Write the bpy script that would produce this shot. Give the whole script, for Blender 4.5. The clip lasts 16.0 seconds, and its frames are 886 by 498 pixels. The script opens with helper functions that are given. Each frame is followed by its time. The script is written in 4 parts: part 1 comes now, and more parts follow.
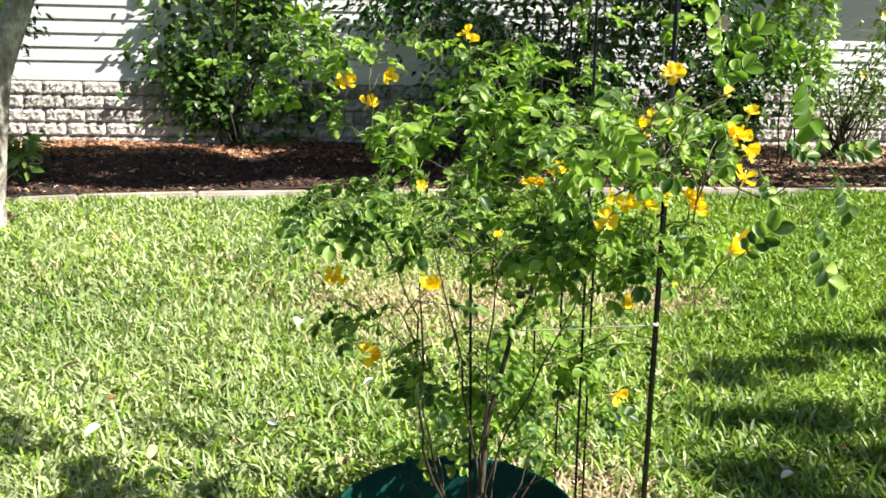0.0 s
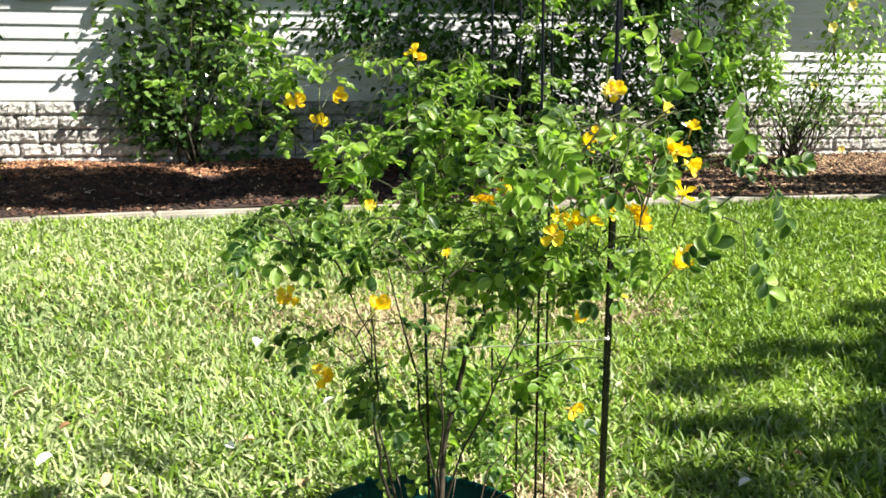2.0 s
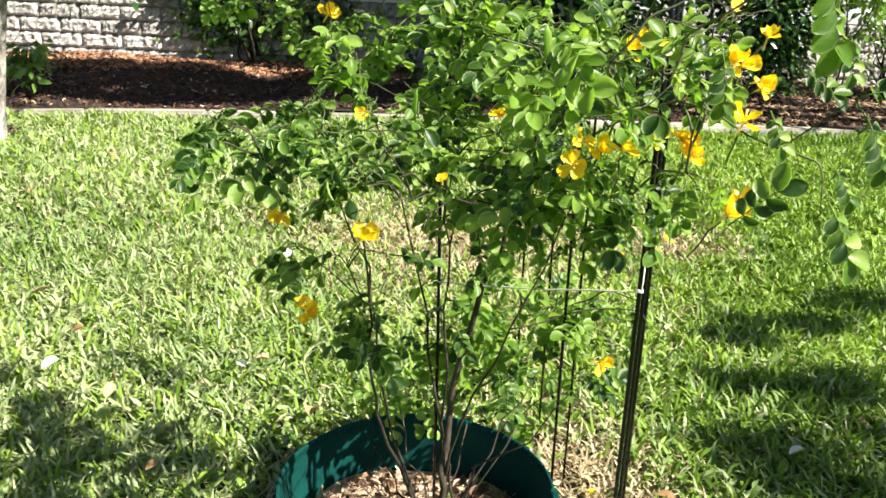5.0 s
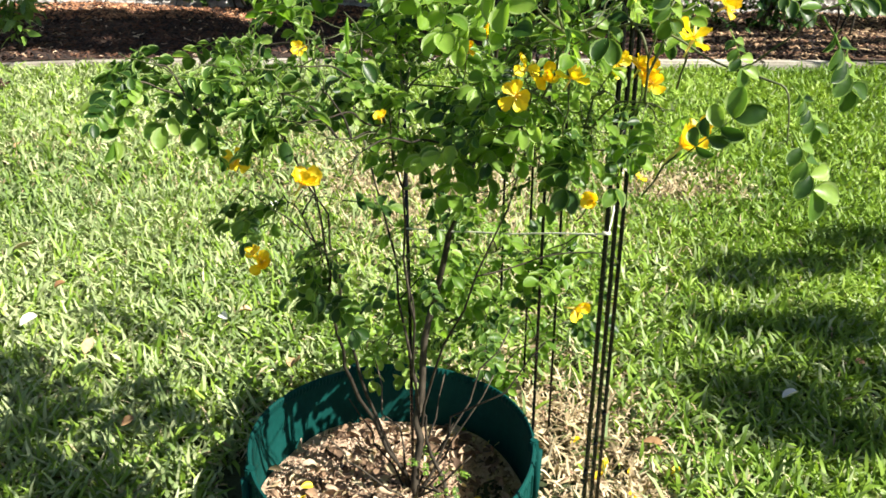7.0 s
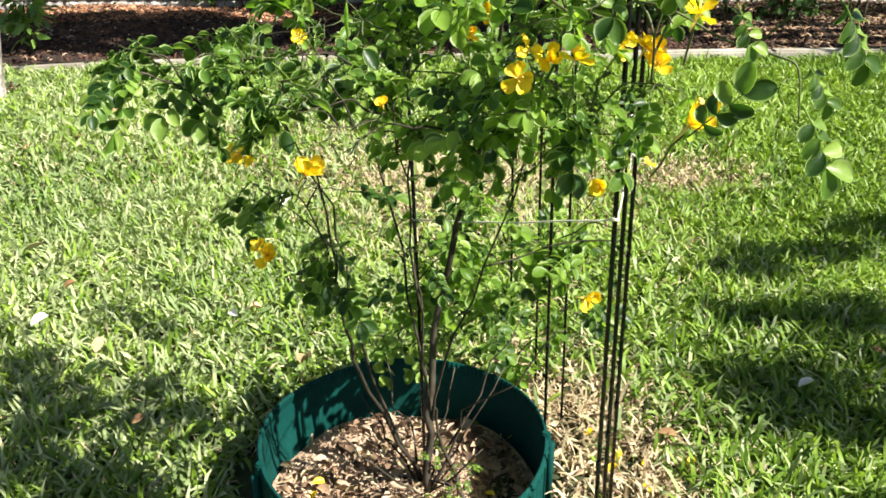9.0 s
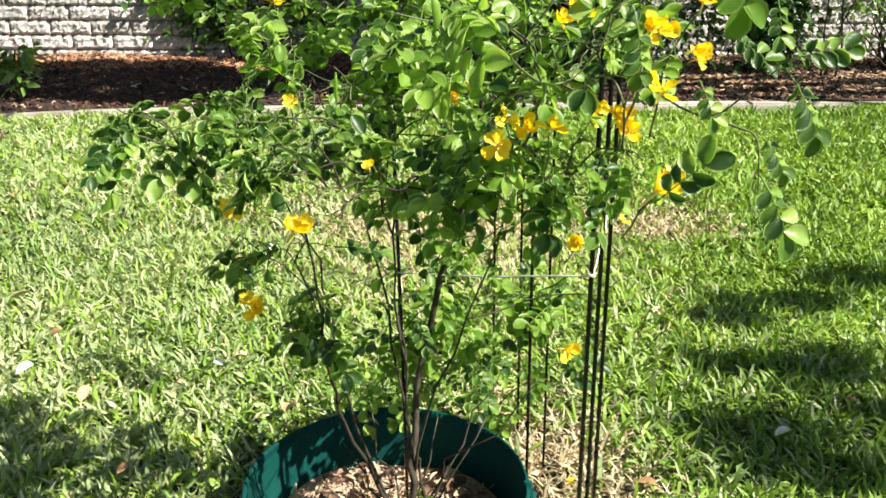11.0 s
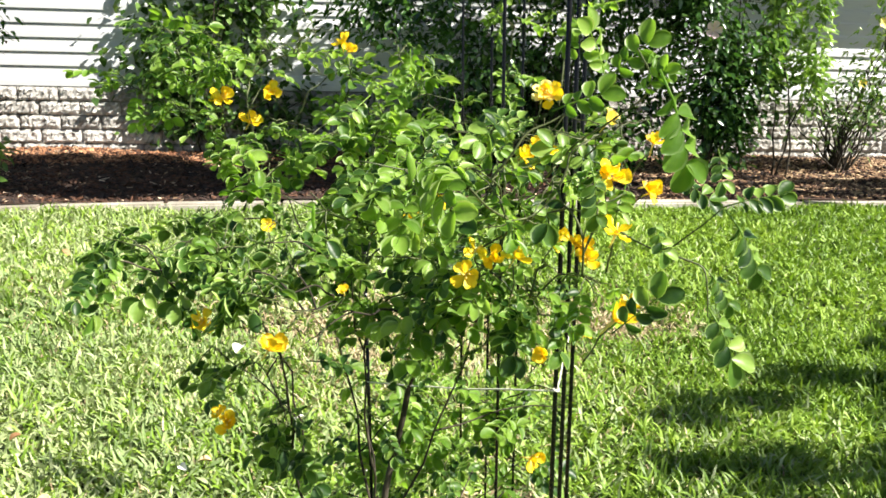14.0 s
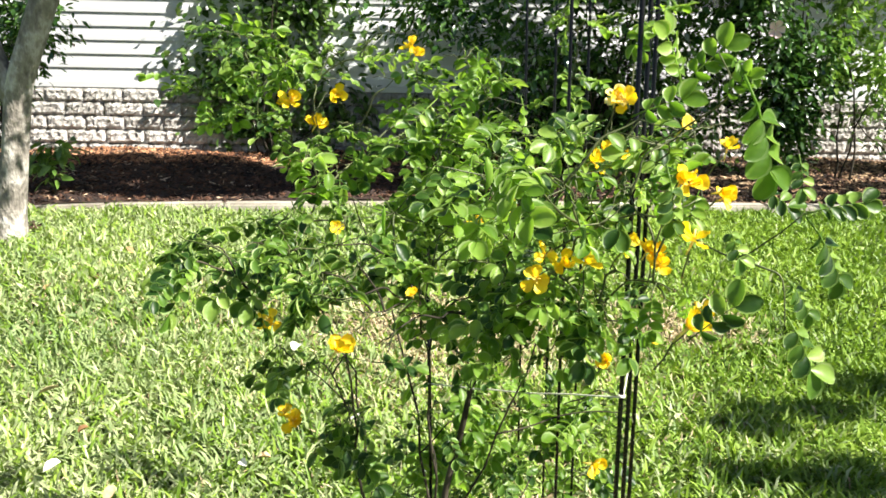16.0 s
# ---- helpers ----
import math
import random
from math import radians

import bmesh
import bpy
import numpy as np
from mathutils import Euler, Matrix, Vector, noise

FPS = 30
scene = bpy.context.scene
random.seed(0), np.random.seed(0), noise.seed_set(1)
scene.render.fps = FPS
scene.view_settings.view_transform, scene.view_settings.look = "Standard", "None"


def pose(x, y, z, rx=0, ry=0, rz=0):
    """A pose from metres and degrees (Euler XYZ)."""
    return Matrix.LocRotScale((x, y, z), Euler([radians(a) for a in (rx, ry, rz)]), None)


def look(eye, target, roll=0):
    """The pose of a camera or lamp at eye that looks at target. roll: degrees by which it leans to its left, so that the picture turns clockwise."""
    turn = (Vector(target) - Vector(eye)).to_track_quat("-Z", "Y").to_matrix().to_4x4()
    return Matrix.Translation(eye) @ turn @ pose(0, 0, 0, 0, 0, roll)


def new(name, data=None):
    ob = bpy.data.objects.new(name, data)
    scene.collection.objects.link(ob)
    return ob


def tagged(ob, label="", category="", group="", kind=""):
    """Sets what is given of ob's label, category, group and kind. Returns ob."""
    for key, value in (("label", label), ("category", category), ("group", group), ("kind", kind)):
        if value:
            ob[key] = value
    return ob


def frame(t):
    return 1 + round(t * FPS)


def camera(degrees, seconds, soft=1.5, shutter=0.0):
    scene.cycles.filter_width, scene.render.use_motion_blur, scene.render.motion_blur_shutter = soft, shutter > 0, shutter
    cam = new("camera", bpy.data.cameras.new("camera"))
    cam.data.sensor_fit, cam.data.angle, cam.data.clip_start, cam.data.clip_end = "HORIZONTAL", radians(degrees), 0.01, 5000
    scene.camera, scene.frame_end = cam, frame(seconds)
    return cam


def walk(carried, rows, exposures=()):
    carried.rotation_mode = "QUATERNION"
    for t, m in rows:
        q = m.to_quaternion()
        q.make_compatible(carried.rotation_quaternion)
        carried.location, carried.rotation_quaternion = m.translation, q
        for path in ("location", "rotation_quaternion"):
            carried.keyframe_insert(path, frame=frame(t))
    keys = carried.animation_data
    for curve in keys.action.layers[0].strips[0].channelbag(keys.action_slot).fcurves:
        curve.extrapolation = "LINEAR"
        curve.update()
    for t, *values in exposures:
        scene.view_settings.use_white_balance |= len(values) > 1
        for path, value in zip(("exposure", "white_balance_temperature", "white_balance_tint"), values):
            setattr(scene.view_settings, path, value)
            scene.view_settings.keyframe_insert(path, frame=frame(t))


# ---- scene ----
cam = camera(57.1, 16.0, soft=1.66)
ROWS = [
    (0, (-0.263, -1.780, 1.363), (-0.033, 0.138, 0.844), 1.3),
    (0.5, (-0.252, -1.780, 1.363), (0.034, 0.131, 0.846), 1.1),
    (1, (-0.248, -1.791, 1.374), (0.066, 0.128, 0.901), 0.7),
    (1.5, (-0.246, -1.786, 1.374), (0.053, 0.130, 0.884), 0.3),
    (2, (-0.233, -1.780, 1.372), (0.081, 0.136, 0.887), 0.7),
    (2.5, (-0.247, -1.767, 1.370), (-0.036, 0.156, 0.863), 1.2),
    (3, (-0.274, -1.734, 1.383), (0.009, 0.180, 0.877), 0.7),
    (3.5, (-0.298, -1.734, 1.370), (0.082, 0.152, 0.822), 1.0),
    (4, (-0.264, -1.683, 1.376), (0.010, 0.233, 0.872), 3.3),
    (4.2, (-0.222, -1.652, 1.366), (0.015, 0.250, 0.795), 3.7),
    (6.3, (-0.005, -1.460, 1.309), (0.084, 0.400, 0.579), 1.7),
    (6.5, (0.001, -1.464, 1.307), (0.133, 0.392, 0.577), 2.2),
    (7, (0.008, -1.476, 1.298), (0.124, 0.347, 0.485), 1.3),
    (7.5, (0.019, -1.468, 1.287), (0.131, 0.337, 0.432), 1.5),
    (8, (0.024, -1.472, 1.284), (0.118, 0.333, 0.428), 0.0),
    (8.5, (0.019, -1.470, 1.281), (0.138, 0.355, 0.470), 0.7),
    (8.7, (0.019, -1.465, 1.280), (0.120, 0.357, 0.460), 0.2),
    (10.8, (0.005, -1.498, 1.292), (0.032, 0.338, 0.499), 0.6),
    (11, (0.019, -1.505, 1.313), (0.143, 0.358, 0.596), 0.6),
    (11.5, (0.062, -1.509, 1.343), (0.428, 0.374, 0.777), 0.2),
    (12, (0.060, -1.518, 1.351), (0.385, 0.371, 0.781), -0.8),
    (12.5, (0.043, -1.530, 1.361), (0.322, 0.374, 0.813), -0.5),
    (13, (0.032, -1.537, 1.364), (0.288, 0.371, 0.818), -0.2),
    (13.5, (0.019, -1.543, 1.369), (0.256, 0.370, 0.837), 1.0),
    (14, (0.007, -1.545, 1.375), (0.219, 0.378, 0.867), 1.5),
    (14.5, (0.020, -1.545, 1.384), (0.264, 0.381, 0.908), 0.7),
    (15, (0.012, -1.540, 1.381), (0.223, 0.388, 0.893), 0.7),
    (15.5, (-0.001, -1.543, 1.381), (0.140, 0.388, 0.884), 0.6),
    (16, (-0.019, -1.544, 1.379), (0.070, 0.388, 0.870), 1.2),
]
walk(cam, [(t, look(eye, target, roll)) for t, eye, target, roll in ROWS],
     exposures=[(0.0, 1.64), (4.0, 1.62), (6.5, 1.56), (8.0, 1.48), (8.7, 1.48), (11.0, 1.58), (12.0, 1.64), (16.0, 1.64)])

# ---- daylight ----
SUN_EL, SUN_AZ = 45.0, 118.0            # azimuth clockwise from +y (the house side)
SUN_TO = Vector((math.sin(radians(SUN_AZ)) * math.cos(radians(SUN_EL)), math.cos(radians(SUN_AZ)) * math.cos(radians(SUN_EL)), math.sin(radians(SUN_EL))))
world = bpy.data.worlds.new("sky")
scene.world = world
world.use_nodes = True
wt = world.node_tree
sky = wt.nodes.new("ShaderNodeTexSky")
sky.sky_type, sky.sun_disc = "NISHITA", False
sky.sun_elevation, sky.sun_rotation = radians(SUN_EL), radians(SUN_AZ)
wt.links.new(sky.outputs["Color"], wt.nodes["Background"].inputs["Color"])
wt.nodes["Background"].inputs["Strength"].default_value = 0.040
lamp = bpy.data.lights.new("sun", "SUN")
lamp.energy, lamp.angle, lamp.color = 5.0, radians(0.53), (1.0, 0.95, 0.86)
sun = new("sun", lamp)
sun.matrix_world = look(SUN_TO * 40, (0, 0, 0))


# ---- materials ----
def mat(name, colors, rough=0.7, scale=6.0, fine=60.0, bump=0.3, bump_dist=0.004, leafy=0.0, metal=0.0, spec=0.5, island=0.0, per_object=0.0, stretch=(1, 1, 1), coat=0.0, hue=0.0):
    """A surface whose colour runs through the given colours by two scales of noise, and by random pieces."""
    m = bpy.data.materials.new(name)
    m.use_nodes = True
    nt = m.node_tree
    ns, ln = nt.nodes, nt.links
    p = ns["Principled BSDF"]
    tc = ns.new("ShaderNodeTexCoord")
    mp = ns.new("ShaderNodeMapping")
    mp.inputs["Scale"].default_value = stretch
    ln.new(tc.outputs["Object"], mp.inputs["Vector"])
    big = ns.new("ShaderNodeTexNoise")
    big.inputs["Scale"].default_value, big.inputs["Detail"].default_value = scale, 6
    small = ns.new("ShaderNodeTexNoise")
    small.inputs["Scale"].default_value, small.inputs["Detail"].default_value = fine, 4
    ln.new(mp.outputs["Vector"], big.inputs["Vector"])
    ln.new(mp.outputs["Vector"], small.inputs["Vector"])
    mix = ns.new("ShaderNodeMath")
    mix.operation = "MULTIPLY_ADD"
    ln.new(small.outputs["Fac"], mix.inputs[0])
    mix.inputs[1].default_value = 0.45
    ln.new(big.outputs["Fac"], mix.inputs[2])
    value = mix.outputs[0]
    for amount, kind, out in ((island, "ShaderNodeNewGeometry", "Random Per Island"), (per_object, "ShaderNodeObjectInfo", "Random")):
        if amount:
            r = ns.new(kind)
            add = ns.new("ShaderNodeMath")
            add.operation = "MULTIPLY_ADD"
            ln.new(r.outputs[out], add.inputs[0])
            add.inputs[1].default_value = amount
            ln.new(value, add.inputs[2])
            sub = ns.new("ShaderNodeMath")
            sub.operation = "SUBTRACT"
            ln.new(add.outputs[0], sub.inputs[0])
            sub.inputs[1].default_value = amount / 2
            value = sub.outputs[0]
    ramp = ns.new("ShaderNodeValToRGB")
    el = ramp.color_ramp.elements
    lo, hi = 0.42, 1.02
    while len(el) < len(colors):
        el.new(0.5)
    for i, c in enumerate(colors):
        el[i].position = lo + (hi - lo) * i / max(1, len(colors) - 1)
        el[i].color = (*c, 1)
    ln.new(value, ramp.inputs["Fac"])
    ln.new(ramp.outputs["Color"], p.inputs["Base Color"])
    p.inputs["Roughness"].default_value, p.inputs["Metallic"].default_value = rough, metal
    p.inputs["Specular IOR Level"].default_value = spec
    p.inputs["Coat Weight"].default_value = coat
    if bump:
        b = ns.new("ShaderNodeBump")
        b.inputs["Strength"].default_value, b.inputs["Distance"].default_value = bump, bump_dist
        ln.new(mix.outputs[0], b.inputs["Height"])
        ln.new(b.outputs["Normal"], p.inputs["Normal"])
    if leafy:
        tr = ns.new("ShaderNodeBsdfTranslucent")
        glow = ns.new("ShaderNodeMixRGB")
        glow.blend_type = "MULTIPLY"
        glow.inputs["Fac"].default_value = 1.0
        ln.new(ramp.outputs["Color"], glow.inputs[1])
        glow.inputs[2].default_value = (1.6, 1.65, 0.85, 1) if not hue else (1.25, 1.2, 0.5, 1)
        ln.new(glow.outputs["Color"], tr.inputs["Color"])
        ms = ns.new("ShaderNodeMixShader")
        ms.inputs["Fac"].default_value = leafy
        ln.new(p.outputs["BSDF"], ms.inputs[1])
        ln.new(tr.outputs["BSDF"], ms.inputs[2])
        ln.new(ms.outputs["Shader"], ns["Material Output"].inputs["Surface"])
    return m


M_soil = mat("lawn_soil", [(0.016, 0.022, 0.007), (0.034, 0.046, 0.013), (0.06, 0.075, 0.023)], 0.95, 2.0, 70, 0.9, 0.02)
M_grass = mat("grass_blades", [(0.078, 0.150, 0.016), (0.168, 0.276, 0.028), (0.28, 0.39, 0.066)], 0.5, 0.7, 5, 0, leafy=0.26, island=0.5, spec=0.3)
M_grass_pale = mat("pale_grass_blades", [(0.15, 0.22, 0.078), (0.26, 0.326, 0.132), (0.41, 0.455, 0.24)], 0.5, 0.7, 5, 0, leafy=0.2, island=0.55, spec=0.3)
M_straw = mat("dry_grass", [(0.20, 0.15, 0.08), (0.42, 0.33, 0.19), (0.62, 0.52, 0.34)], 0.8, 2, 9, 0, leafy=0.12, island=0.6)
M_kerb = mat("concrete_kerb", [(0.15, 0.13, 0.10), (0.30, 0.27, 0.22), (0.46, 0.43, 0.37)], 0.9, 3, 60, 0.5, 0.004, per_object=0.2)
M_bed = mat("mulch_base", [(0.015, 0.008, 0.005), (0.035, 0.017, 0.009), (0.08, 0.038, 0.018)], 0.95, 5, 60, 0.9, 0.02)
# chip tones follow the light: near-black for shade, redder and paler for sun
M_mulch_shaded = mat("mulch_chips", [(0.008, 0.004, 0.003), (0.028, 0.012, 0.007), (0.10, 0.042, 0.02)], 0.85, 1.2, 30, 0.3, 0.003, island=0.6)
M_mulch_sunlit = mat("sunlit_red_chips", [(0.10, 0.035, 0.015), (0.27, 0.115, 0.05), (0.46, 0.25, 0.13)], 0.85, 1.2, 30, 0.3, 0.003, island=0.6)
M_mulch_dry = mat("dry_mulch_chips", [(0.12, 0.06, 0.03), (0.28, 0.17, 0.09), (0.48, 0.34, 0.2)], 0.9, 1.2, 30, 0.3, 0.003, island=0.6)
M_block = mat("split_face_block", [(0.18, 0.17, 0.155), (0.35, 0.335, 0.31), (0.53, 0.51, 0.48)], 0.92, 9, 34, 1.0, 0.05, per_object=0.25)
M_mortar = mat("mortar_joint", [(0.10, 0.09, 0.08), (0.16, 0.15, 0.13), (0.2, 0.19, 0.17)], 0.95, 8, 80, 0.4)
M_siding = mat("white_siding", [(0.48, 0.49, 0.51), (0.55, 0.56, 0.575), (0.61, 0.617, 0.625)], 0.45, 0.8, 25, 0.12, 0.002, per_object=0.1, stretch=(0.3, 1, 4))
M_glass = mat("dark_window_glass", [(0.008, 0.010, 0.012), (0.012, 0.015, 0.018), (0.02, 0.022, 0.025)], 0.08, 2, 20, 0, spec=0.6)
M_frame = mat("dark_window_frame", [(0.02, 0.02, 0.022), (0.035, 0.035, 0.038), (0.05, 0.05, 0.05)], 0.5, 2, 40, 0.1)
M_roof = mat("roof_shingle", [(0.12, 0.11, 0.10), (0.2, 0.19, 0.18), (0.27, 0.26, 0.25)], 0.9, 3, 60, 0.5)
M_bark = mat("pale_tree_bark", [(0.035, 0.028, 0.022), (0.26, 0.235, 0.20), (0.64, 0.62, 0.57)], 0.9, 9, 45, 1.0, 0.035, stretch=(1, 1, 0.6))
M_stem = mat("shrub_stem", [(0.011, 0.009, 0.007), (0.036, 0.029, 0.020), (0.12, 0.10, 0.072)], 0.8, 9, 90, 0.8, 0.004, stretch=(1, 1, 0.3), spec=0.25)
M_twig = mat("green_twig", [(0.030, 0.042, 0.012), (0.065, 0.080, 0.024), (0.12, 0.13, 0.05)], 0.6, 12, 90, 0.2, 0.002)
M_leaf = mat("round_leaflet", [(0.020, 0.058, 0.008), (0.085, 0.174, 0.022), (0.24, 0.355, 0.068)], 0.42, 3, 40, 0.25, 0.002, leafy=0.40, island=0.85, per_object=0.4, spec=0.45)
M_leaf_young = mat("young_leaflet", [(0.085, 0.18, 0.018), (0.18, 0.31, 0.04), (0.30, 0.44, 0.09)], 0.42, 3, 40, 0.2, 0.001, leafy=0.52, island=0.5, per_object=0.35, spec=0.35)
# lighter rim colour paints in the bright, rim-lit outline of the leaflets
M_leaf_rim = mat("lit_leaf_rim", [(0.13, 0.22, 0.05), (0.24, 0.34, 0.10), (0.38, 0.47, 0.18)], 0.45, 3, 40, 0, leafy=0.4, island=0.4, per_object=0.3, spec=0.5)
M_hibiscus = mat("glossy_hedge_leaf", [(0.016, 0.046, 0.011), (0.043, 0.108, 0.022), (0.11, 0.21, 0.05)], 0.2, 2, 30, 0.1, 0.001, leafy=0.27, island=0.5, spec=0.9)
M_hedge_mid = mat("hedge_leaf", [(0.025, 0.06, 0.012), (0.06, 0.125, 0.022), (0.14, 0.23, 0.06)], 0.3, 2, 30, 0.1, 0.001, leafy=0.3, island=0.7, spec=0.7)
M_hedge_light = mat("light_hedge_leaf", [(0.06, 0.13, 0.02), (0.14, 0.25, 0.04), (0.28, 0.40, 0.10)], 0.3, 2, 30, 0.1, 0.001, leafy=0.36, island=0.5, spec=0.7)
M_petal = mat("yellow_petal", [(0.88, 0.58, 0.008), (0.93, 0.68, 0.018), (0.95, 0.77, 0.06)], 0.5, 14, 90, 0.1, 0.001, leafy=0.35, per_object=0.3, hue=1)
M_petal_pale = mat("pale_yellow_petal", [(0.80, 0.62, 0.12), (0.88, 0.74, 0.22), (0.92, 0.82, 0.35)], 0.5, 14, 90, 0.1, 0.001, leafy=0.35, per_object=0.25, hue=1)
M_white = mat("white_petal", [(0.74, 0.72, 0.66), (0.82, 0.80, 0.75), (0.86, 0.84, 0.8)], 0.6, 14, 90, 0.1, 0.001, leafy=0.25, hue=1)
M_pink = mat("pink_petal", [(0.78, 0.42, 0.45), (0.84, 0.62, 0.62), (0.86, 0.76, 0.74)], 0.6, 14, 90, 0.1, 0.001, leafy=0.25, hue=1)
M_green = mat("green_plastic", [(0.001, 0.026, 0.022), (0.002, 0.042, 0.036), (0.005, 0.060, 0.052)], 0.75, 3, 70, 0.15, 0.001, per_object=0.1, spec=0.1)
M_black = mat("black_steel", [(0.002, 0.002, 0.002), (0.004, 0.004, 0.004), (0.010, 0.010, 0.010)], 0.16, 9, 160, 0.15, 0.001, spec=0.25)
M_string = mat("white_string", [(0.5, 0.47, 0.4), (0.66, 0.63, 0.55), (0.76, 0.73, 0.66)], 0.8, 20, 200, 0.4, 0.001)
M_litter = mat("leaf_litter", [(0.06, 0.034, 0.018), (0.27, 0.17, 0.10), (0.56, 0.43, 0.30)], 0.85, 3, 40, 0.4, 0.003, island=0.6)
M_litter_base = mat("litter_base", [(0.12, 0.075, 0.045), (0.40, 0.28, 0.19), (0.64, 0.50, 0.37)], 0.95, 14, 90, 0.9, 0.012)
M_brown = mat("dead_leaf", [(0.22, 0.11, 0.045), (0.36, 0.22, 0.10), (0.5, 0.36, 0.2)], 0.7, 20, 90, 0.3, 0.002, per_object=0.4, leafy=0.1)

# ---- helpers of this scene ----
RNG = np.random.default_rng(7)


def mesh_from(name, verts, faces, material=None, smooth=False):
    me = bpy.data.meshes.new(name)
    me.from_pydata([tuple(v) for v in verts], [], [tuple(f) for f in faces])
    me.update()
    if material:
        me.materials.append(material)
    if smooth:
        me.polygons.foreach_set("use_smooth", [True] * len(me.polygons))
    return me


def big_mesh(name, verts, tris, material, smooth=False, second=None, where=None):
    """A large mesh from arrays: verts (n, 3) and triangles (m, 3); those marked in where take the second material."""
    me = bpy.data.meshes.new(name)
    verts, tris = np.asarray(verts, np.float32), np.asarray(tris, np.int32)
    me.vertices.add(len(verts))
    me.vertices.foreach_set("co", verts.ravel())
    me.loops.add(tris.size)
    me.loops.foreach_set("vertex_index", tris.ravel())
    me.polygons.add(len(tris))
    me.polygons.foreach_set("loop_start", np.arange(0, tris.size, 3, dtype=np.int32))
    me.polygons.foreach_set("loop_total", np.full(len(tris), 3, np.int32))
    if smooth:
        me.polygons.foreach_set("use_smooth", np.ones(len(tris), bool))
    me.update(calc_edges=True)
    me.materials.append(material)
    if second:
        me.materials.append(second)
        me.polygons.foreach_set("material_index", np.asarray(where, np.int32))
    return me


def thing(name, label, category, at=(0, 0, 0), group="", kind="", data=None):
    ob = new(name, data)
    ob.location = at
    return tagged(ob, label, category, group, kind)


def part(name, data, parent, label="", material=None, at=None):
    """One mesh object under a thing or a part. data: a mesh, or a bmesh with its material."""
    if isinstance(data, bmesh.types.BMesh):
        me = bpy.data.meshes.new(name)
        data.to_mesh(me)
        data.free()
        me.materials.append(material)
        data = me
    ob = new(name, data)
    ob.parent = parent
    if at is not None:
        ob.matrix_local = at if isinstance(at, Matrix) else Matrix.Translation(at)
    return tagged(ob, label)


def box_bm(x0, y0, z0, x1, y1, z1, bevel=0.0, seg=1):
    bm = bmesh.new()
    bmesh.ops.create_cube(bm, size=1)
    for v in bm.verts:
        v.co = Vector(((x0 + x1) / 2 + v.co.x * (x1 - x0), (y0 + y1) / 2 + v.co.y * (y1 - y0), (z0 + z1) / 2 + v.co.z * (z1 - z0)))
    if bevel:
        bmesh.ops.bevel(bm, geom=bm.edges[:], offset=bevel, segments=seg, affect="EDGES")
    return bm


def tube_arrays(pts, radii, n=6):
    """A tapered tube along points, as vertices and triangles."""
    pts = [Vector(p) for p in pts]
    verts, tris = [], []
    for i, p in enumerate(pts):
        d = (pts[min(i + 1, len(pts) - 1)] - pts[max(i - 1, 0)]).normalized()
        a = d.orthogonal().normalized() if i == 0 else (last - d * last.dot(d)).normalized()
        last = a
        b = d.cross(a)
        for k in range(n):
            w = 2 * math.pi * k / n
            verts.append(p + (a * math.cos(w) + b * math.sin(w)) * radii[i])
    for i in range(len(pts) - 1):
        for k in range(n):
            q = [i * n + k, i * n + (k + 1) % n, (i + 1) * n + (k + 1) % n, (i + 1) * n + k]
            tris += [(q[0], q[1], q[2]), (q[0], q[2], q[3])]
    m = len(verts)
    verts += [pts[0], pts[-1]]
    for k in range(n):
        tris += [(m, (k + 1) % n, k), (m + 1, (len(pts) - 1) * n + k, (len(pts) - 1) * n + (k + 1) % n)]
    return np.array([tuple(v) for v in verts]), np.array(tris)


def join_arrays(items):
    vs, ts, base = [], [], 0
    for v, t in items:
        vs.append(v)
        ts.append(np.asarray(t) + base)
        base += len(v)
    return np.concatenate(vs), np.concatenate(ts)


def tube(name, pts, radii, material, n=6, smooth=True):
    v, t = tube_arrays(pts, radii, n)
    return big_mesh(name, v, t, material, smooth)


def wavy(p, q, bend, rng, k=6, sag=(0, 0, 0)):
    """Points from p to q with a small wander."""
    p, q, sag = np.array(p, float), np.array(q, float), np.array(sag, float)
    length = np.linalg.norm(q - p)
    off = rng.normal(0, bend * length, (k + 1, 3))
    off[0] = off[-1] = 0
    s = np.linspace(0, 1, k + 1)[:, None]
    return p + (q - p) * s + off * np.sin(np.pi * s) + sag * np.sin(np.pi * s)


def scatter(template_v, template_t, places, turns, sizes):
    """Copies of a small mesh at places, with 3x3 turns and sizes, as one pair of arrays."""
    n, m = len(places), len(template_v)
    v = np.einsum("nij,mj->nmi", turns * np.asarray(sizes).reshape(n, 1, -1), template_v) + np.asarray(places)[:, None, :]
    t = template_t[None] + (np.arange(n) * m)[:, None, None]
    return v.reshape(-1, 3), t.reshape(-1, 3)


def turns_of(yaw, pitch, roll):
    """Turns of shape (n, 3, 3): roll about x, pitch about y, then yaw about z."""
    cy, sy, cp, sp, cr, sr = np.cos(yaw), np.sin(yaw), np.cos(pitch), np.sin(pitch), np.cos(roll), np.sin(roll)
    return np.stack([np.stack([cy * cp, cy * sp * sr - sy * cr, cy * sp * cr + sy * sr], -1),
                     np.stack([sy * cp, sy * sp * sr + cy * cr, sy * sp * cr - cy * sr], -1),
                     np.stack([-sp, cp * sr, cp * cr], -1)], -2)


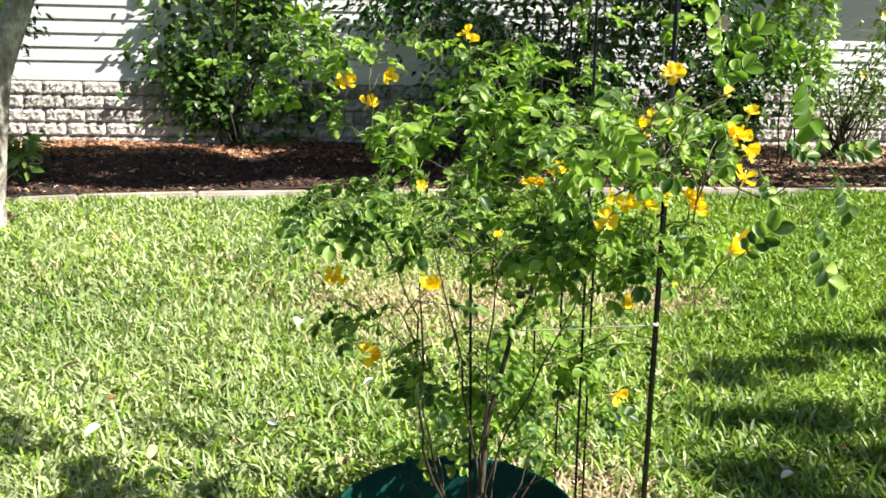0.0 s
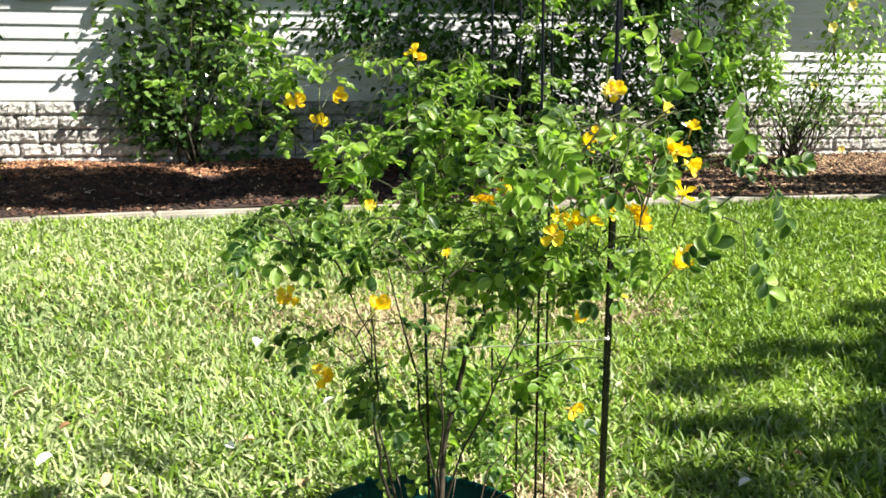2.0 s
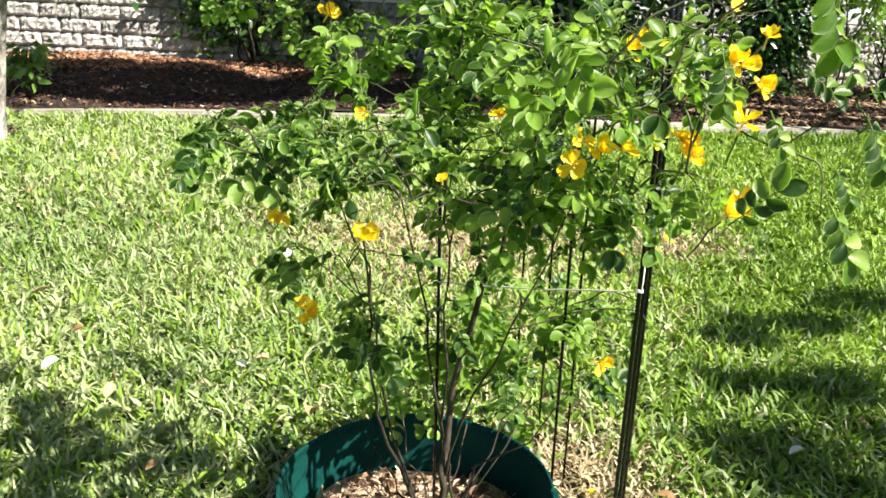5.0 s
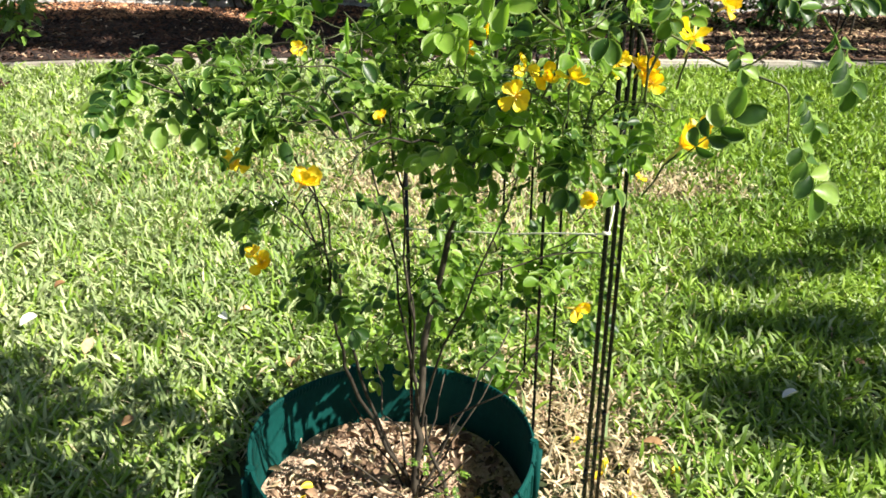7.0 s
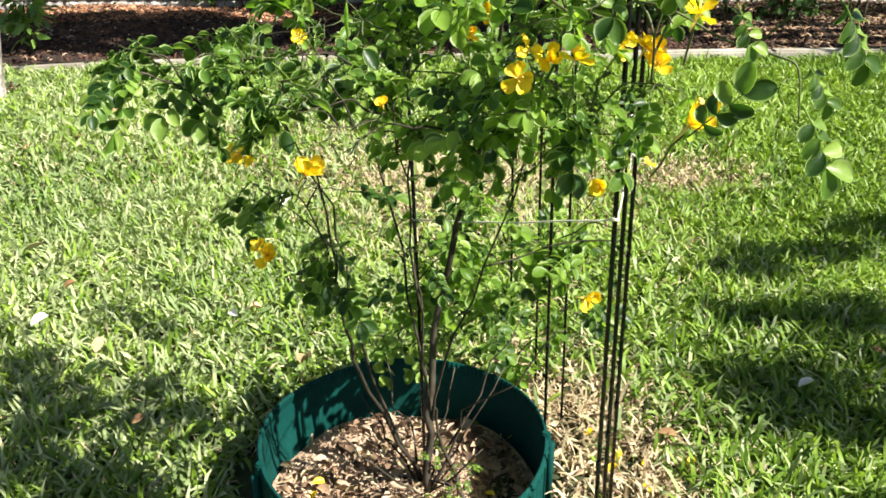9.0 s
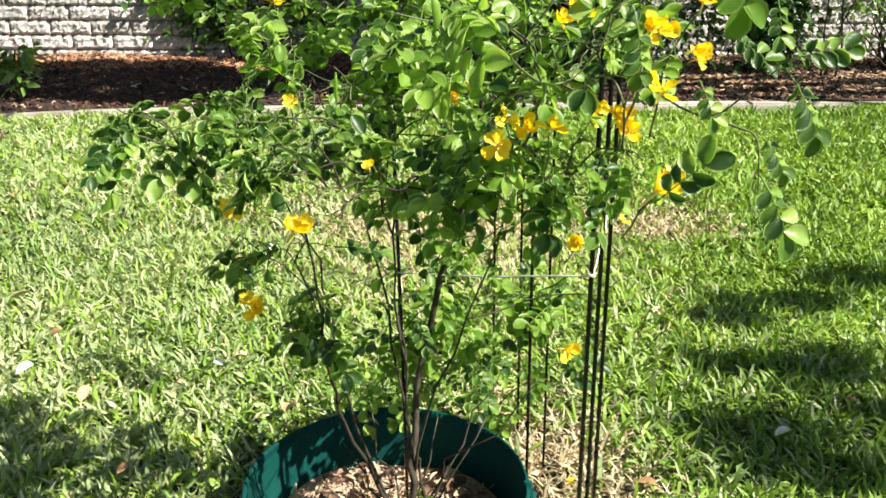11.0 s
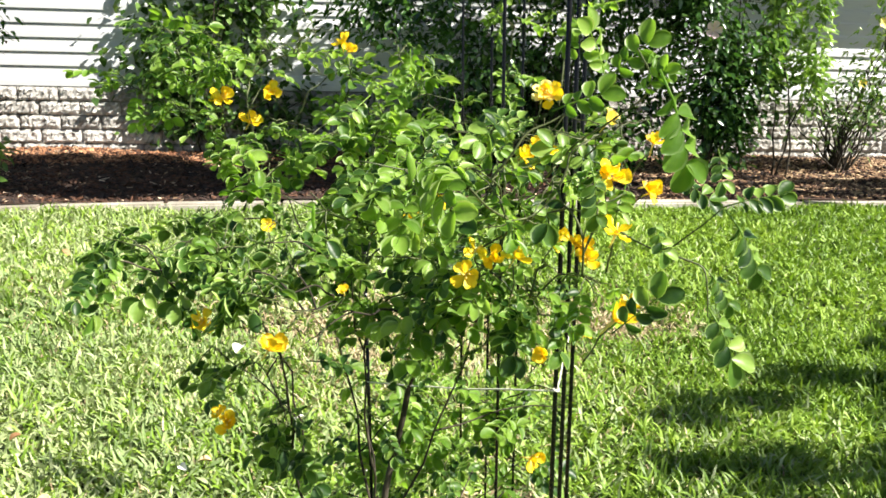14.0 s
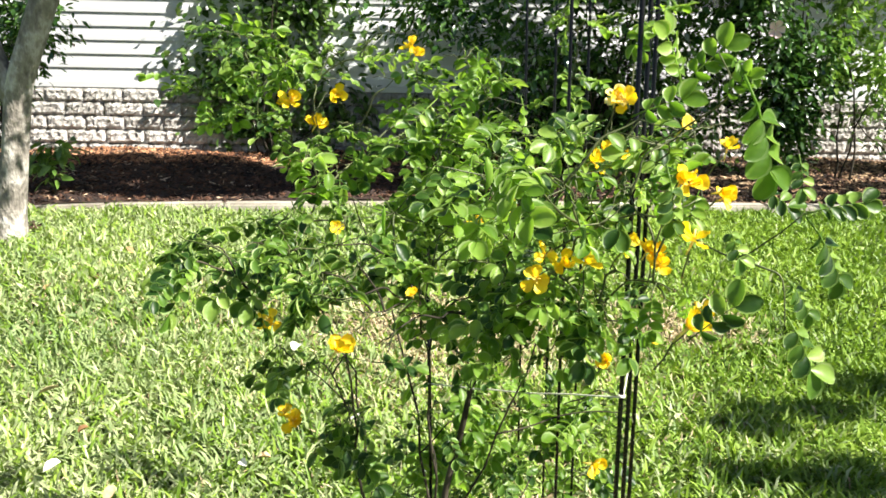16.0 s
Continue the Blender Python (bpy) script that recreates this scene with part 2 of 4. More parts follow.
def leaf_template(length=1.0, width=0.5, fold=0.12, droop=0.12, tip=0.5):
    """A leaf along +x: a pointed or round outline, folded along its midrib and drooping."""
    xs = [0.0, 0.16, 0.42, 0.7, 0.9]
    ws = [0.03, 0.62, 1.0, 0.78 + 0.2 * (1 - tip), 0.42 + 0.3 * (1 - tip)]
    v = []
    for x, w in zip(xs, ws):
        h = w * width / 2
        z = -droop * x * x
        v += [(x * length, h, z + fold * h * 2), (x * length, 0, z), (x * length, -h, z + fold * h * 2)]
    v.append((length, 0, -droop))
    t = []
    for i in range(4):
        a, b = 3 * i, 3 * i + 3
        t += [(a, a + 1, b + 1), (a, b + 1, b), (a + 1, a + 2, b + 2), (a + 1, b + 2, b + 1)]
    t += [(12, 13, 15), (13, 14, 15)]
    return np.array(v, float), np.array(t)


def far_leaf(wide):
    """A pointed leaf along +x with a folded midrib, for foliage far off or overhead."""
    v = [(0, 0, 0), (0.35, wide / 2, 0.03), (0.45, 0, -0.02), (0.35, -wide / 2, 0.03), (0.78, wide * 0.3, -0.08), (0.78, -wide * 0.3, -0.08), (1.0, 0, -0.2)]
    return np.array(v), np.array([(0, 2, 1), (0, 3, 2), (1, 2, 4), (2, 3, 5), (2, 6, 4), (2, 5, 6)])


# ---- ground ----
KERB_Y, WALL_Y = 5.09, 7.22


def kerb_line(x):
    return KERB_Y - 0.24 * np.exp(-(np.clip(x, -3.0, 9) + 2.4) / 1.1) + 0.012 * np.sin(x * 2.3 + 1)


def lawn_height(x, y):
    return 0.018 * np.sin(x * 1.7 + 0.5) * np.cos(y * 1.3) + 0.010 * np.sin(x * 4.1 + y * 3.3)


gx = np.concatenate([[-400, -120, -40, -15, -8], np.linspace(-5, 7, 49), [10, 16, 40, 120, 400]])
gy = np.concatenate([[-400, -120, -40, -12, -5], np.linspace(-2.5, 7.5, 41), [12, 25, 60, 150, 400]])
X, Y = np.meshgrid(gx, gy)
inside = (np.abs(X) < 7.5) & (Y > -3) & (Y < 4.9)
Z = np.where(inside, lawn_height(X, Y), 0.0) - 0.02
Z = np.where((Y > 4.95), -0.03, Z)
gv = np.stack([X, Y, Z], -1).reshape(-1, 3)
nx = len(gx)
quads = [(j * nx + i, j * nx + i + 1, (j + 1) * nx + i + 1, (j + 1) * nx + i) for j in range(len(gy) - 1) for i in range(nx - 1)]
thing("ground", "flat lawn soil under short green grass", "ground", kind="structure", data=mesh_from("ground", gv, quads, M_soil, True))


def in_ring(x, y, r):
    return x * x + y * y < r * r


def straw_share(x, y):
    """How dry the lawn is: round the planting ring, and in a band behind it."""
    near = 1.5 * np.exp(-(((x - 0.36) / 0.34) ** 2 + ((y - 0.08) / 0.5) ** 2)) + 0.9 * np.exp(-((np.hypot(x, y) - 0.36) / 0.07) ** 2)
    band = 0.85 * np.exp(-(((x - 0.25) / 0.75) ** 2 + ((y - 2.0) / 0.75) ** 2)) + 0.8 * np.exp(-(((x - 1.35) / 0.3) ** 2 + ((y - 2.2) / 0.28) ** 2))
    return np.clip(near + band, 0, 0.96)


def blades(name, n, x0, x1, y0, y1, material, length, width, keep, label, lie=0.85, fine=True):
    """Broad grass blades that arch over and twist sideways, as one mesh; fine ones have a bend more."""
    x, y = RNG.uniform(x0, x1, n), RNG.uniform(y0, y1, n)
    tuft = np.sin(x * 61 + 3 * np.sin(y * 17)) * np.sin(y * 57 + 3 * np.sin(x * 19)) + 0.6 * np.sin(x * 23 + 1) * np.sin(y * 27 + x * 5)
    # bare soil margin round the ring, widened front left to darken its shadow
    ok = (RNG.uniform(size=n) < 0.70 + 0.60 * tuft) & (~in_ring(x, y, 0.37 + 0.06 * np.clip(np.cos(np.arctan2(y, x) - 3.6), 0, 1) + 0.018 * np.sin(5 * np.arctan2(y, x)) + 0.012 * RNG.normal(size=n))) & (y < kerb_line(x) - 0.065 + 0.02 * RNG.normal(size=n)) & (RNG.uniform(size=n) < keep(x, y))
    x, y = x[ok], y[ok]
    n = len(x)
    yaw = RNG.uniform(0, 2 * np.pi, n)
    curl = RNG.normal(0, 0.75, n)
    ln = length * RNG.uniform(0.55, 1.4, n)
    tilt = np.clip(RNG.normal(lie, 0.3, n), 0.05, 1.35)
    wd = width * RNG.uniform(0.7, 1.25, n)
    spots = np.array([0.0, 0.36, 0.72, 1.0]) if fine else np.array([0.0, 0.55, 1.0])
    p = np.stack([x, y, lawn_height(x, y) - 0.022], -1)
    rows = []
    for i, s in enumerate(spots):
        a = yaw + curl * 2 * s
        if i:
            d, lean = ln * (s - spots[i - 1]), tilt * (0.35 + 1.45 * (s + spots[i - 1]) / 2)
            p = p + np.stack([np.cos(a) * d * np.sin(lean), np.sin(a) * d * np.sin(lean), d * np.cos(lean)], -1)
        side = np.stack([-np.sin(a) * wd / 2, np.cos(a) * wd / 2, RNG.normal(0, 0.25, n) * wd], -1)
        if i == len(spots) - 1:
            rows.append(p)
        else:
            w = (0.7, 1.0, 0.82)[i]
            rows += [p - side * w, p + side * w]
    v = np.stack(rows, 1)
    m = v.shape[1]
    faces = [[0, 1, 3], [0, 3, 2], [2, 3, 5], [2, 5, 4], [4, 5, 6]] if fine else [[0, 1, 3], [0, 3, 2], [2, 3, 4]]
    t = np.array(faces)[None] + (np.arange(n) * m)[:, None, None]
    return thing(name, label, "grass", kind="stuff", data=big_mesh(name, v.reshape(-1, 3), t.reshape(-1, 3), material, True))


def lush(x, y):
    return (1 - straw_share(x, y)) * np.clip(0.58 + 0.26 * x + 0.10 * np.sin(x * 2.1 + y * 1.7), 0.45, 1)


# share of pale blades, higher toward -x
def pale(x, y):
    return (1 - 0.95 * straw_share(x, y)) * np.clip(0.58 - 0.30 * x + 0.10 * np.sin(x * 1.6 - y * 2.2), 0.06, 0.95)


def dry(x, y):
    return np.clip(straw_share(x, y) + 0.05 + 0.07 * (x < 0.2), 0, 1)


def fade(x, y):
    """The fine grass thins out unevenly into the coarser grass round it."""
    d = np.minimum(np.minimum(x + 2.85, 3.05 - x), y + 1.5) / 0.4
    return np.clip(d + 0.35 * np.sin(x * 7 + y * 3) * np.sin(y * 8 - x * 2), 0, 1)


NEAR, FAR = 202000, 120000
blades("lawn_grass", NEAR, -2.8, 3.0, -1.5, 2.0, M_grass, 0.085, 0.0095, lambda x, y: lush(x, y) * fade(x, y), "green broad-bladed lawn grass in full sun")
blades("lawn_grass", FAR, -4.2, 5.6, 2.0, 5.1, M_grass, 0.085, 0.013, lush, "green broad-bladed lawn grass along the bed", fine=False)
blades("pale_lawn_grass", NEAR, -2.8, 3.0, -1.5, 2.0, M_grass_pale, 0.085, 0.0094, lambda x, y: pale(x, y) * fade(x, y), "pale lawn grass blades, more of them to the left")
blades("pale_lawn_grass", FAR, -4.2, 5.6, 2.0, 5.1, M_grass_pale, 0.08, 0.013, pale, "pale lawn grass blades near the bed", fine=False)


def outer(x, y):
    edge = 0.15 * np.sin(x * 3.1) * np.sin(y * 2.7) + 0.1 * np.sin(x * 9 + y * 7)
    return np.where((x > -2.4 + edge) & (x < 2.6 + edge) & (y > -1.1 + edge) | (x > -4.2 + edge) & (x < 5.6 + edge) & (y > 2.0 + edge), 0.0, 1.0)


blades("lawn_grass", 215000, -9.0, 10.0, -7.0, 5.1, M_grass, 0.10, 0.022, outer, "green lawn grass round the edges of the yard", fine=False)
blades("pale_lawn_grass", 200000, -9.0, 10.0, -7.0, 5.1, M_grass_pale, 0.10, 0.020, lambda x, y: outer(x, y) * pale(np.clip(x, -1, 1.5), y), "pale lawn grass round the edges of the yard", fine=False)
blades("dry_grass", 150000, -2.4, 1.8, -0.9, 3.2, M_straw, 0.07, 0.006, dry, "dry straw-coloured grass round the planting ring", lie=0.95)

# ---- kerb and bed ----
kerb = thing("kerb", "pale concrete kerb edging the mulch bed", "kerb", kind="structure")
x = -6.0
while x < 9.0:
    step = 0.9
    k0, k1 = kerb_line(x), kerb_line(x + step)
    bm = box_bm(0.004, -0.06, -0.05, step - 0.004, 0.06, 0.044, 0.016, 2)
    for v in bm.verts:
        v.co.y += (k1 - k0) * v.co.x / step
        v.co.z += 0.006 * math.sin(7 * (x + v.co.x))
    part("kerb_section", bm, kerb, "", M_kerb, (x, k0, -0.012 if x < 0.5 else 0.0))
    x += step


def bed_height(x, y):
    u = np.clip((y - 5.0) / 2.15, 0, 1)
    return 0.03 + 0.10 * np.sin(u * 1.6) + 0.02 * np.sin(x * 2.7 + y * 3.1) + 0.06 * np.clip((x - 3.0) / 2, 0, 1) * np.sin(u * 3.1)


def in_bed(x, y):
    return np.where(y > kerb_line(x) + 0.07, bed_height(x, y), -5)


bx, by = np.linspace(-7, 10, 86), np.linspace(0, 1, 16)
X, Y = np.meshgrid(bx, by)
Y = (kerb_line(X) + 0.03) * (1 - Y) + 7.3 * Y
bv = np.stack([X, Y, bed_height(X, Y)], -1).reshape(-1, 3)
nb = len(bx)
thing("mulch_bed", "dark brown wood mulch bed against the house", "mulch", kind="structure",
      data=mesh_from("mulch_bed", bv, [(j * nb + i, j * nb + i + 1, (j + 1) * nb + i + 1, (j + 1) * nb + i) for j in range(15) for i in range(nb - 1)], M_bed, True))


def chips(name, n, xr, yr, height, material, size, label, category="mulch"):
    """Flat splinters and flakes lying every way, as one mesh."""
    v = np.array([(-.5, -.5, 0), (.5, -.42, 0), (.55, .4, 0), (-.45, .5, 0), (-.45, -.4, 1), (.42, -.36, 1), (.45, .36, 1), (-.4, .4, 1)], float)
    t = np.array([(4, 5, 6), (4, 6, 7), (0, 1, 5), (0, 5, 4), (1, 2, 6), (1, 6, 5), (2, 3, 7), (2, 7, 6), (3, 0, 4), (3, 4, 7)])
    xx, yy = RNG.uniform(*xr, n), RNG.uniform(*yr, n)
    keep = height(xx, yy) > -1
    xx, yy = xx[keep], yy[keep]
    n = len(xx)
    turns = turns_of(RNG.uniform(0, 6.28, n), RNG.normal(0, 0.35, n), RNG.normal(0, 0.35, n))
    sz = np.stack([size * RNG.uniform(0.5, 1.8, n), size * RNG.uniform(0.2, 0.55, n), size * RNG.uniform(0.06, 0.16, n)], -1)
    a, b = scatter(v, t, np.stack([xx, yy, height(xx, yy) + 0.004 + RNG.uniform(0, 0.012, n)], -1), turns, sz)
    return thing(name, label, category, kind="stuff", data=big_mesh(name, a, b, material))


chips("mulch_chips", 21000, (-4.6, 7.5), (4.75, 7.2), in_bed, M_mulch_shaded, 0.045, "red-brown wood mulch chips, darkened for the shade on the bed")
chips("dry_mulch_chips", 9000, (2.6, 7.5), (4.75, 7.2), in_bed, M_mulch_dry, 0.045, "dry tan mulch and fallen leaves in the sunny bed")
chips("bed_litter", 900, (-4.6, 2.8), (4.75, 7.1), in_bed, M_litter, 0.04, "pale fallen leaves scattered on the dark mulch", "leaf litter")
# sunlit strip at the wall foot, put into the chip colour
chips("mulch_chips", 6000, (-4.6, 2.6), (6.35, 7.2), in_bed, M_mulch_sunlit, 0.045, "red-brown mulch chips, brightened as a sunlit strip along the wall")



def round_tree(x, y):
    return np.where(((x + 2.84) / 0.30) ** 2 + ((y - 4.0) / 0.2) ** 2 < 1, 0.045 + 0 * x, -5)


chips("mulch_chips", 600, (-3.25, -2.1), (3.5, 4.4), round_tree, M_bed, 0.04, "dark brown mulch and leaf litter round the tree base")

# ---- house ----
house = thing("house", "white lap-sided house on a split-face block skirting", "house")
SKIRT_TOP = 0.775
X0, X1 = -6.5, 10.5
part("skirting", box_bm(X0, WALL_Y + 0.035, -0.05, X1, WALL_Y + 0.2, SKIRT_TOP), house, "grey mortar behind the block skirting", M_mortar)
part("wall", box_bm(X0, WALL_Y + 0.03, SKIRT_TOP, X1, WALL_Y + 0.2, 2.75), house, "", M_siding)
# roof is out of view; its two eave depths are set to shade the siding
for left, right, eave in ((X0 - 0.2, 5.0, 0.49), (5.0, X1 + 0.2, 0.65)):
    bm = box_bm(left, WALL_Y - eave, 2.75, right, WALL_Y + 3.5, 2.83)
    for v in bm.verts:
        if v.co.y > WALL_Y + 1:
            v.co.z += 1.0
    part("roof", bm, house, "grey shingle roof out of view, its eaves shading the siding", M_roof)
window_1 = thing("window_1", "small dark window with a dark frame in the white siding", "window", (-3.04, WALL_Y, 1.80), kind="structure")
part("pane", box_bm(0.03, -0.004, 0.03, 0.31, 0.004, 0.57), window_1, "dark glass pane", M_glass)
for name, box in (("sill", (-0.02, -0.045, -0.03, 0.36, 0.02, 0.0)), ("frame_bar", (0.0, -0.03, 0.0, 0.03, 0.02, 0.6)), ("frame_bar", (0.31, -0.03, 0.0, 0.34, 0.02, 0.6)), ("frame_bar", (0.03, -0.03, 0.57, 0.31, 0.02, 0.6)), ("frame_bar", (0.03, -0.03, 0.0, 0.31, 0.02, 0.03))):
    part(name, box_bm(*box, 0.003), window_1, "", M_frame)
COURSE, PITCH = 0.1435, 0.139


def lap_board(length):
    """A dutch-lap siding board: a flat face with a hollowed top edge and a thick lower lip."""
    prof = [(0.0, 0.0), (-0.018, 0.0), (-0.018, 0.006), (-0.016, 0.066), (-0.006, 0.086), (-0.003, PITCH), (0.010, PITCH)]
    v = [(xx, a, b) for xx in (0, length) for a, b in prof]
    n = len(prof)
    f = [(i, i + 1, n + i + 1, n + i) for i in range(n - 1)] + [tuple(range(n - 1, -1, -1)), tuple(range(n, 2 * n))]
    return mesh_from("lap", v, f, M_siding)


LAP = lap_board(X1 - X0)
part("starter_strip", box_bm(X0, WALL_Y - 0.012, SKIRT_TOP, X1, WALL_Y + 0.03, SKIRT_TOP + 0.062, 0.004), house, "", M_siding)
for i in range(14):
    part("lap", LAP, house, at=(X0, WALL_Y + 0.02, SKIRT_TOP + 0.064 + i * PITCH))
BLOCKS = []
BLOCK_L = 0.40
for k in range(8):
    v, f, rng = [], [], np.random.default_rng(40 + k)
    nu, nv = 14, 6
    for j in range(nv):
        for i in range(nu):
            edge = i in (0, nu - 1) or j in (0, nv - 1)
            d = -0.010 if edge else -0.016 - 0.014 * (1 + math.sin(i * 1.9 - j * 1.5 + k)) * rng.uniform(0.4, 1) - rng.uniform(0, 0.014)
            ox, oz = (0, 0) if edge else rng.normal(0, 0.005, 2)
            v.append(((BLOCK_L - 0.010) * i / (nu - 1) + ox, d, (COURSE - 0.010) * j / (nv - 1) + oz))
    f = [(j * nu + i, j * nu + i + 1, (j + 1) * nu + i + 1, (j + 1) * nu + i) for j in range(nv - 1) for i in range(nu - 1)]
    rim = [*range(0, nu), *[j * nu + nu - 1 for j in range(1, nv)], *[(nv - 1) * nu + i for i in range(nu - 2, -1, -1)], *[j * nu for j in range(nv - 2, 0, -1)]]
    n0 = len(v)
    for r in rim:
        v.append((v[r][0], 0.04, v[r][2]))
    f += [(rim[(i + 1) % len(rim)], rim[i], n0 + i, n0 + (i + 1) % len(rim)) for i in range(len(rim))]
    BLOCKS.append(mesh_from("block", v, f, M_block))
pick = random.Random(3)
for row in range(5):
    z = SKIRT_TOP - 0.004 - (row + 1) * COURSE
    n = int(13.0 / BLOCK_L)
    for i in range(n):
        part("block", pick.choice(BLOCKS), house, at=(-4.6 + i * BLOCK_L + (0.5 * BLOCK_L if row % 2 else 0) + 0.005, WALL_Y, z + 0.005))

# ---- planting ring ----
RING_R, RING_H = 0.312, 0.18
ring = thing("garden_edging", "round green ribbed plastic edging ring set on the lawn", "garden edging")


def ring_panel(a0, a1):
    """One bent panel of the ring: a thin wall with a small notched top lip and fine upright ribs outside."""
    v, f, n = [], [], 96
    prof = [(0.0015, -0.03), (0.0015, 0.162), (0.0028, 0.167), (0.0030, 0.175), (0.0018, RING_H), (-0.0018, RING_H), (-0.0024, 0.175), (-0.0022, 0.166), (-0.0015, 0.156), (-0.0015, -0.03)]
    m = len(prof)
    for i in range(n + 1):
        a = a0 + (a1 - a0) * i / n
        rib = 0.003 if i % 6 == 0 else 0.0
        tick = 0.0035 if i % 2 == 0 else 0.0
        for k, (d, z) in enumerate(prof):
            r = RING_R + d + (rib + (tick if k == 2 else 0) if k in (0, 1, 2) else -(tick if k in (6, 7) else 0) if k >= 6 else 0) + 0.002 * math.sin(5 * a)
            v.append((r * math.cos(a), r * math.sin(a), z + 0.004 * math.sin(2 * a + 1)))
    for i in range(n):
        for k in range(m):
            f.append((i * m + k, (i + 1) * m + k, (i + 1) * m + (k + 1) % m, i * m + (k + 1) % m))
    f += [tuple(range(m)), tuple(n * m + k for k in range(m - 1, -1, -1))]
    me = mesh_from("panel", v, f, M_green)
    return me


JOINTS = [radians(a) for a in (108, 198, 288, 356)]
for i in range(4):
    a0, a1 = JOINTS[i], JOINTS[(i + 1) % 4]
    if a1 < a0:
        a1 += 2 * math.pi
    part("panel", ring_panel(a0 + 0.004, a1 - 0.004), ring)
for a in JOINTS:
    bm = bmesh.new()
    bmesh.ops.create_cone(bm, cap_ends=True, segments=14, radius1=0.013, radius2=0.011, depth=0.028)
    bmesh.ops.bevel(bm, geom=bm.edges[:], offset=0.003, segments=2, affect="EDGES")
    part("clip", bm, ring, "", M_green, Matrix.Translation((RING_R * math.cos(a), RING_R * math.sin(a), RING_H - 0.006)))
    rod, tr = tube_arrays([(0, 0, -0.16), (0, 0, 0.0)], [0.008, 0.009], 8)
    part("joint_pin", big_mesh("joint_pin", rod, tr, M_green, True), ring, "", None, Matrix.Translation(((RING_R + 0.012) * math.cos(a), (RING_R + 0.012) * math.sin(a), RING_H - 0.02)))

sx, sy = np.meshgrid(np.linspace(-1, 1, 25), np.linspace(-1, 1, 25))
ang, rad = np.arctan2(sy, sx), np.maximum(np.abs(sx), np.abs(sy)) * (RING_R - 0.004)


def soil_height(x, y):
    return 0.008 + 0.012 * np.sin(x * 17 + 1) * np.cos(y * 14) + 0.018 * np.exp(-(((x - 0.02) / 0.12) ** 2 + ((y + 0.02) / 0.1) ** 2))


px, py = rad * np.cos(ang), rad * np.sin(ang)
pv = np.stack([px, py, soil_height(px, py)], -1).reshape(-1, 3)
thing("soil", "tan dry soil and leaf litter inside the green ring", "soil", kind="structure",
      data=mesh_from("soil", pv, [(j * 25 + i, j * 25 + i + 1, (j + 1) * 25 + i + 1, (j + 1) * 25 + i) for j in range(24) for i in range(24)], M_litter_base, True))
chips("leaf_litter", 3800, (-0.3, 0.3), (-0.3, 0.3), lambda x, y: np.where(x * x + y * y < 0.29 ** 2, soil_height(x, y), -5), M_litter, 0.0095, "dry tan bark bits and crumbs inside the ring", "leaf litter")
chips("leaf_litter", 3600, (0.05, 0.95), (-0.7, 0.8), lambda x, y: np.where((x * x + y * y > 0.33 ** 2) & (((x - 0.4) / 0.42) ** 2 + ((y - 0.1) / 0.55) ** 2 < RNG.uniform(0.3, 1, x.shape)), 0.012 + 0 * x, -5), M_litter, 0.013, "dry leaf litter on the bare lawn beside the ring", "leaf litter")


def curled_leaves(label, n, spot, low, material, size):
    """Small dead leaves, curled and lying every way, as one mesh."""
    rng = np.random.default_rng(n)
    x, y = rng.uniform(spot[0], spot[1], n), rng.uniform(spot[2], spot[3], n)
    ok = low(x, y) > -1
    x, y = x[ok], y[ok]
    n = len(x)
    v, f = leaf_template(1.0, 0.5, 0.5, 0.35, 0.6)
    a, b = scatter(v, f, np.stack([x, y, low(x, y) + rng.uniform(0.008, 0.02, n)], -1), turns_of(rng.uniform(0, 6.28, n), rng.normal(0, 0.45, n), rng.normal(0, 0.9, n)), np.repeat((size * rng.uniform(0.5, 1.5, n))[:, None], 3, 1))
    thing("curled_leaves", label, "leaf litter", kind="stuff", data=big_mesh("curled_leaves", a, b, material, True))


def on_soil(x, y):
    return np.where(x * x + y * y < 0.285 ** 2, soil_height(x, y), -5)


def beside(x, y):
    return np.where((x * x + y * y > 0.34 ** 2) & (((x - 0.42) / 0.4) ** 2 + ((y - 0.1) / 0.55) ** 2 < 1), 0.015 + 0 * x, -5)


curled_leaves("curled brown dead leaves on the soil in the ring", 640, (-0.3, 0.3, -0.3, 0.3), on_soil, M_litter, 0.03)
curled_leaves("pale curled dead leaves on the soil in the ring", 330, (-0.3, 0.3, -0.3, 0.3), on_soil, M_straw, 0.023)
curled_leaves("curled dry leaves on the bare lawn by the ring", 380, (0.0, 0.9, -0.5, 0.7), beside, M_straw, 0.022)

# ---- stakes and string ----
LEAN = -0.026


def stake(x, y, top, r):
    t = thing("plant_stake", "thin black steel plant stake pushed into the ground", "plant stake", (x, y, 0), "stakes round the shrub")
    part("rod", tube("rod", [(-LEAN * 0.12, 0, -0.12), (LEAN * top / 2 + 0.002, 0.001, top / 2), (LEAN * top, 0, top)], [r, r, r], M_black, 8), t)
    part("tip", tube("tip", [(LEAN * top, 0, top), (LEAN * top, 0, top + 0.012), (LEAN * top, 0, top + 0.02)], [r * 1.3, r * 1.3, r * 0.5], M_black, 8), t)
    for k in range(int(top / 0.6)):
        z = 0.35 + 0.6 * k
        part("collar", tube("collar", [(LEAN * z, 0, z - 0.006), (LEAN * z, 0, z + 0.006)], [r * 1.18, r * 1.18], M_black, 8), t)
    return t


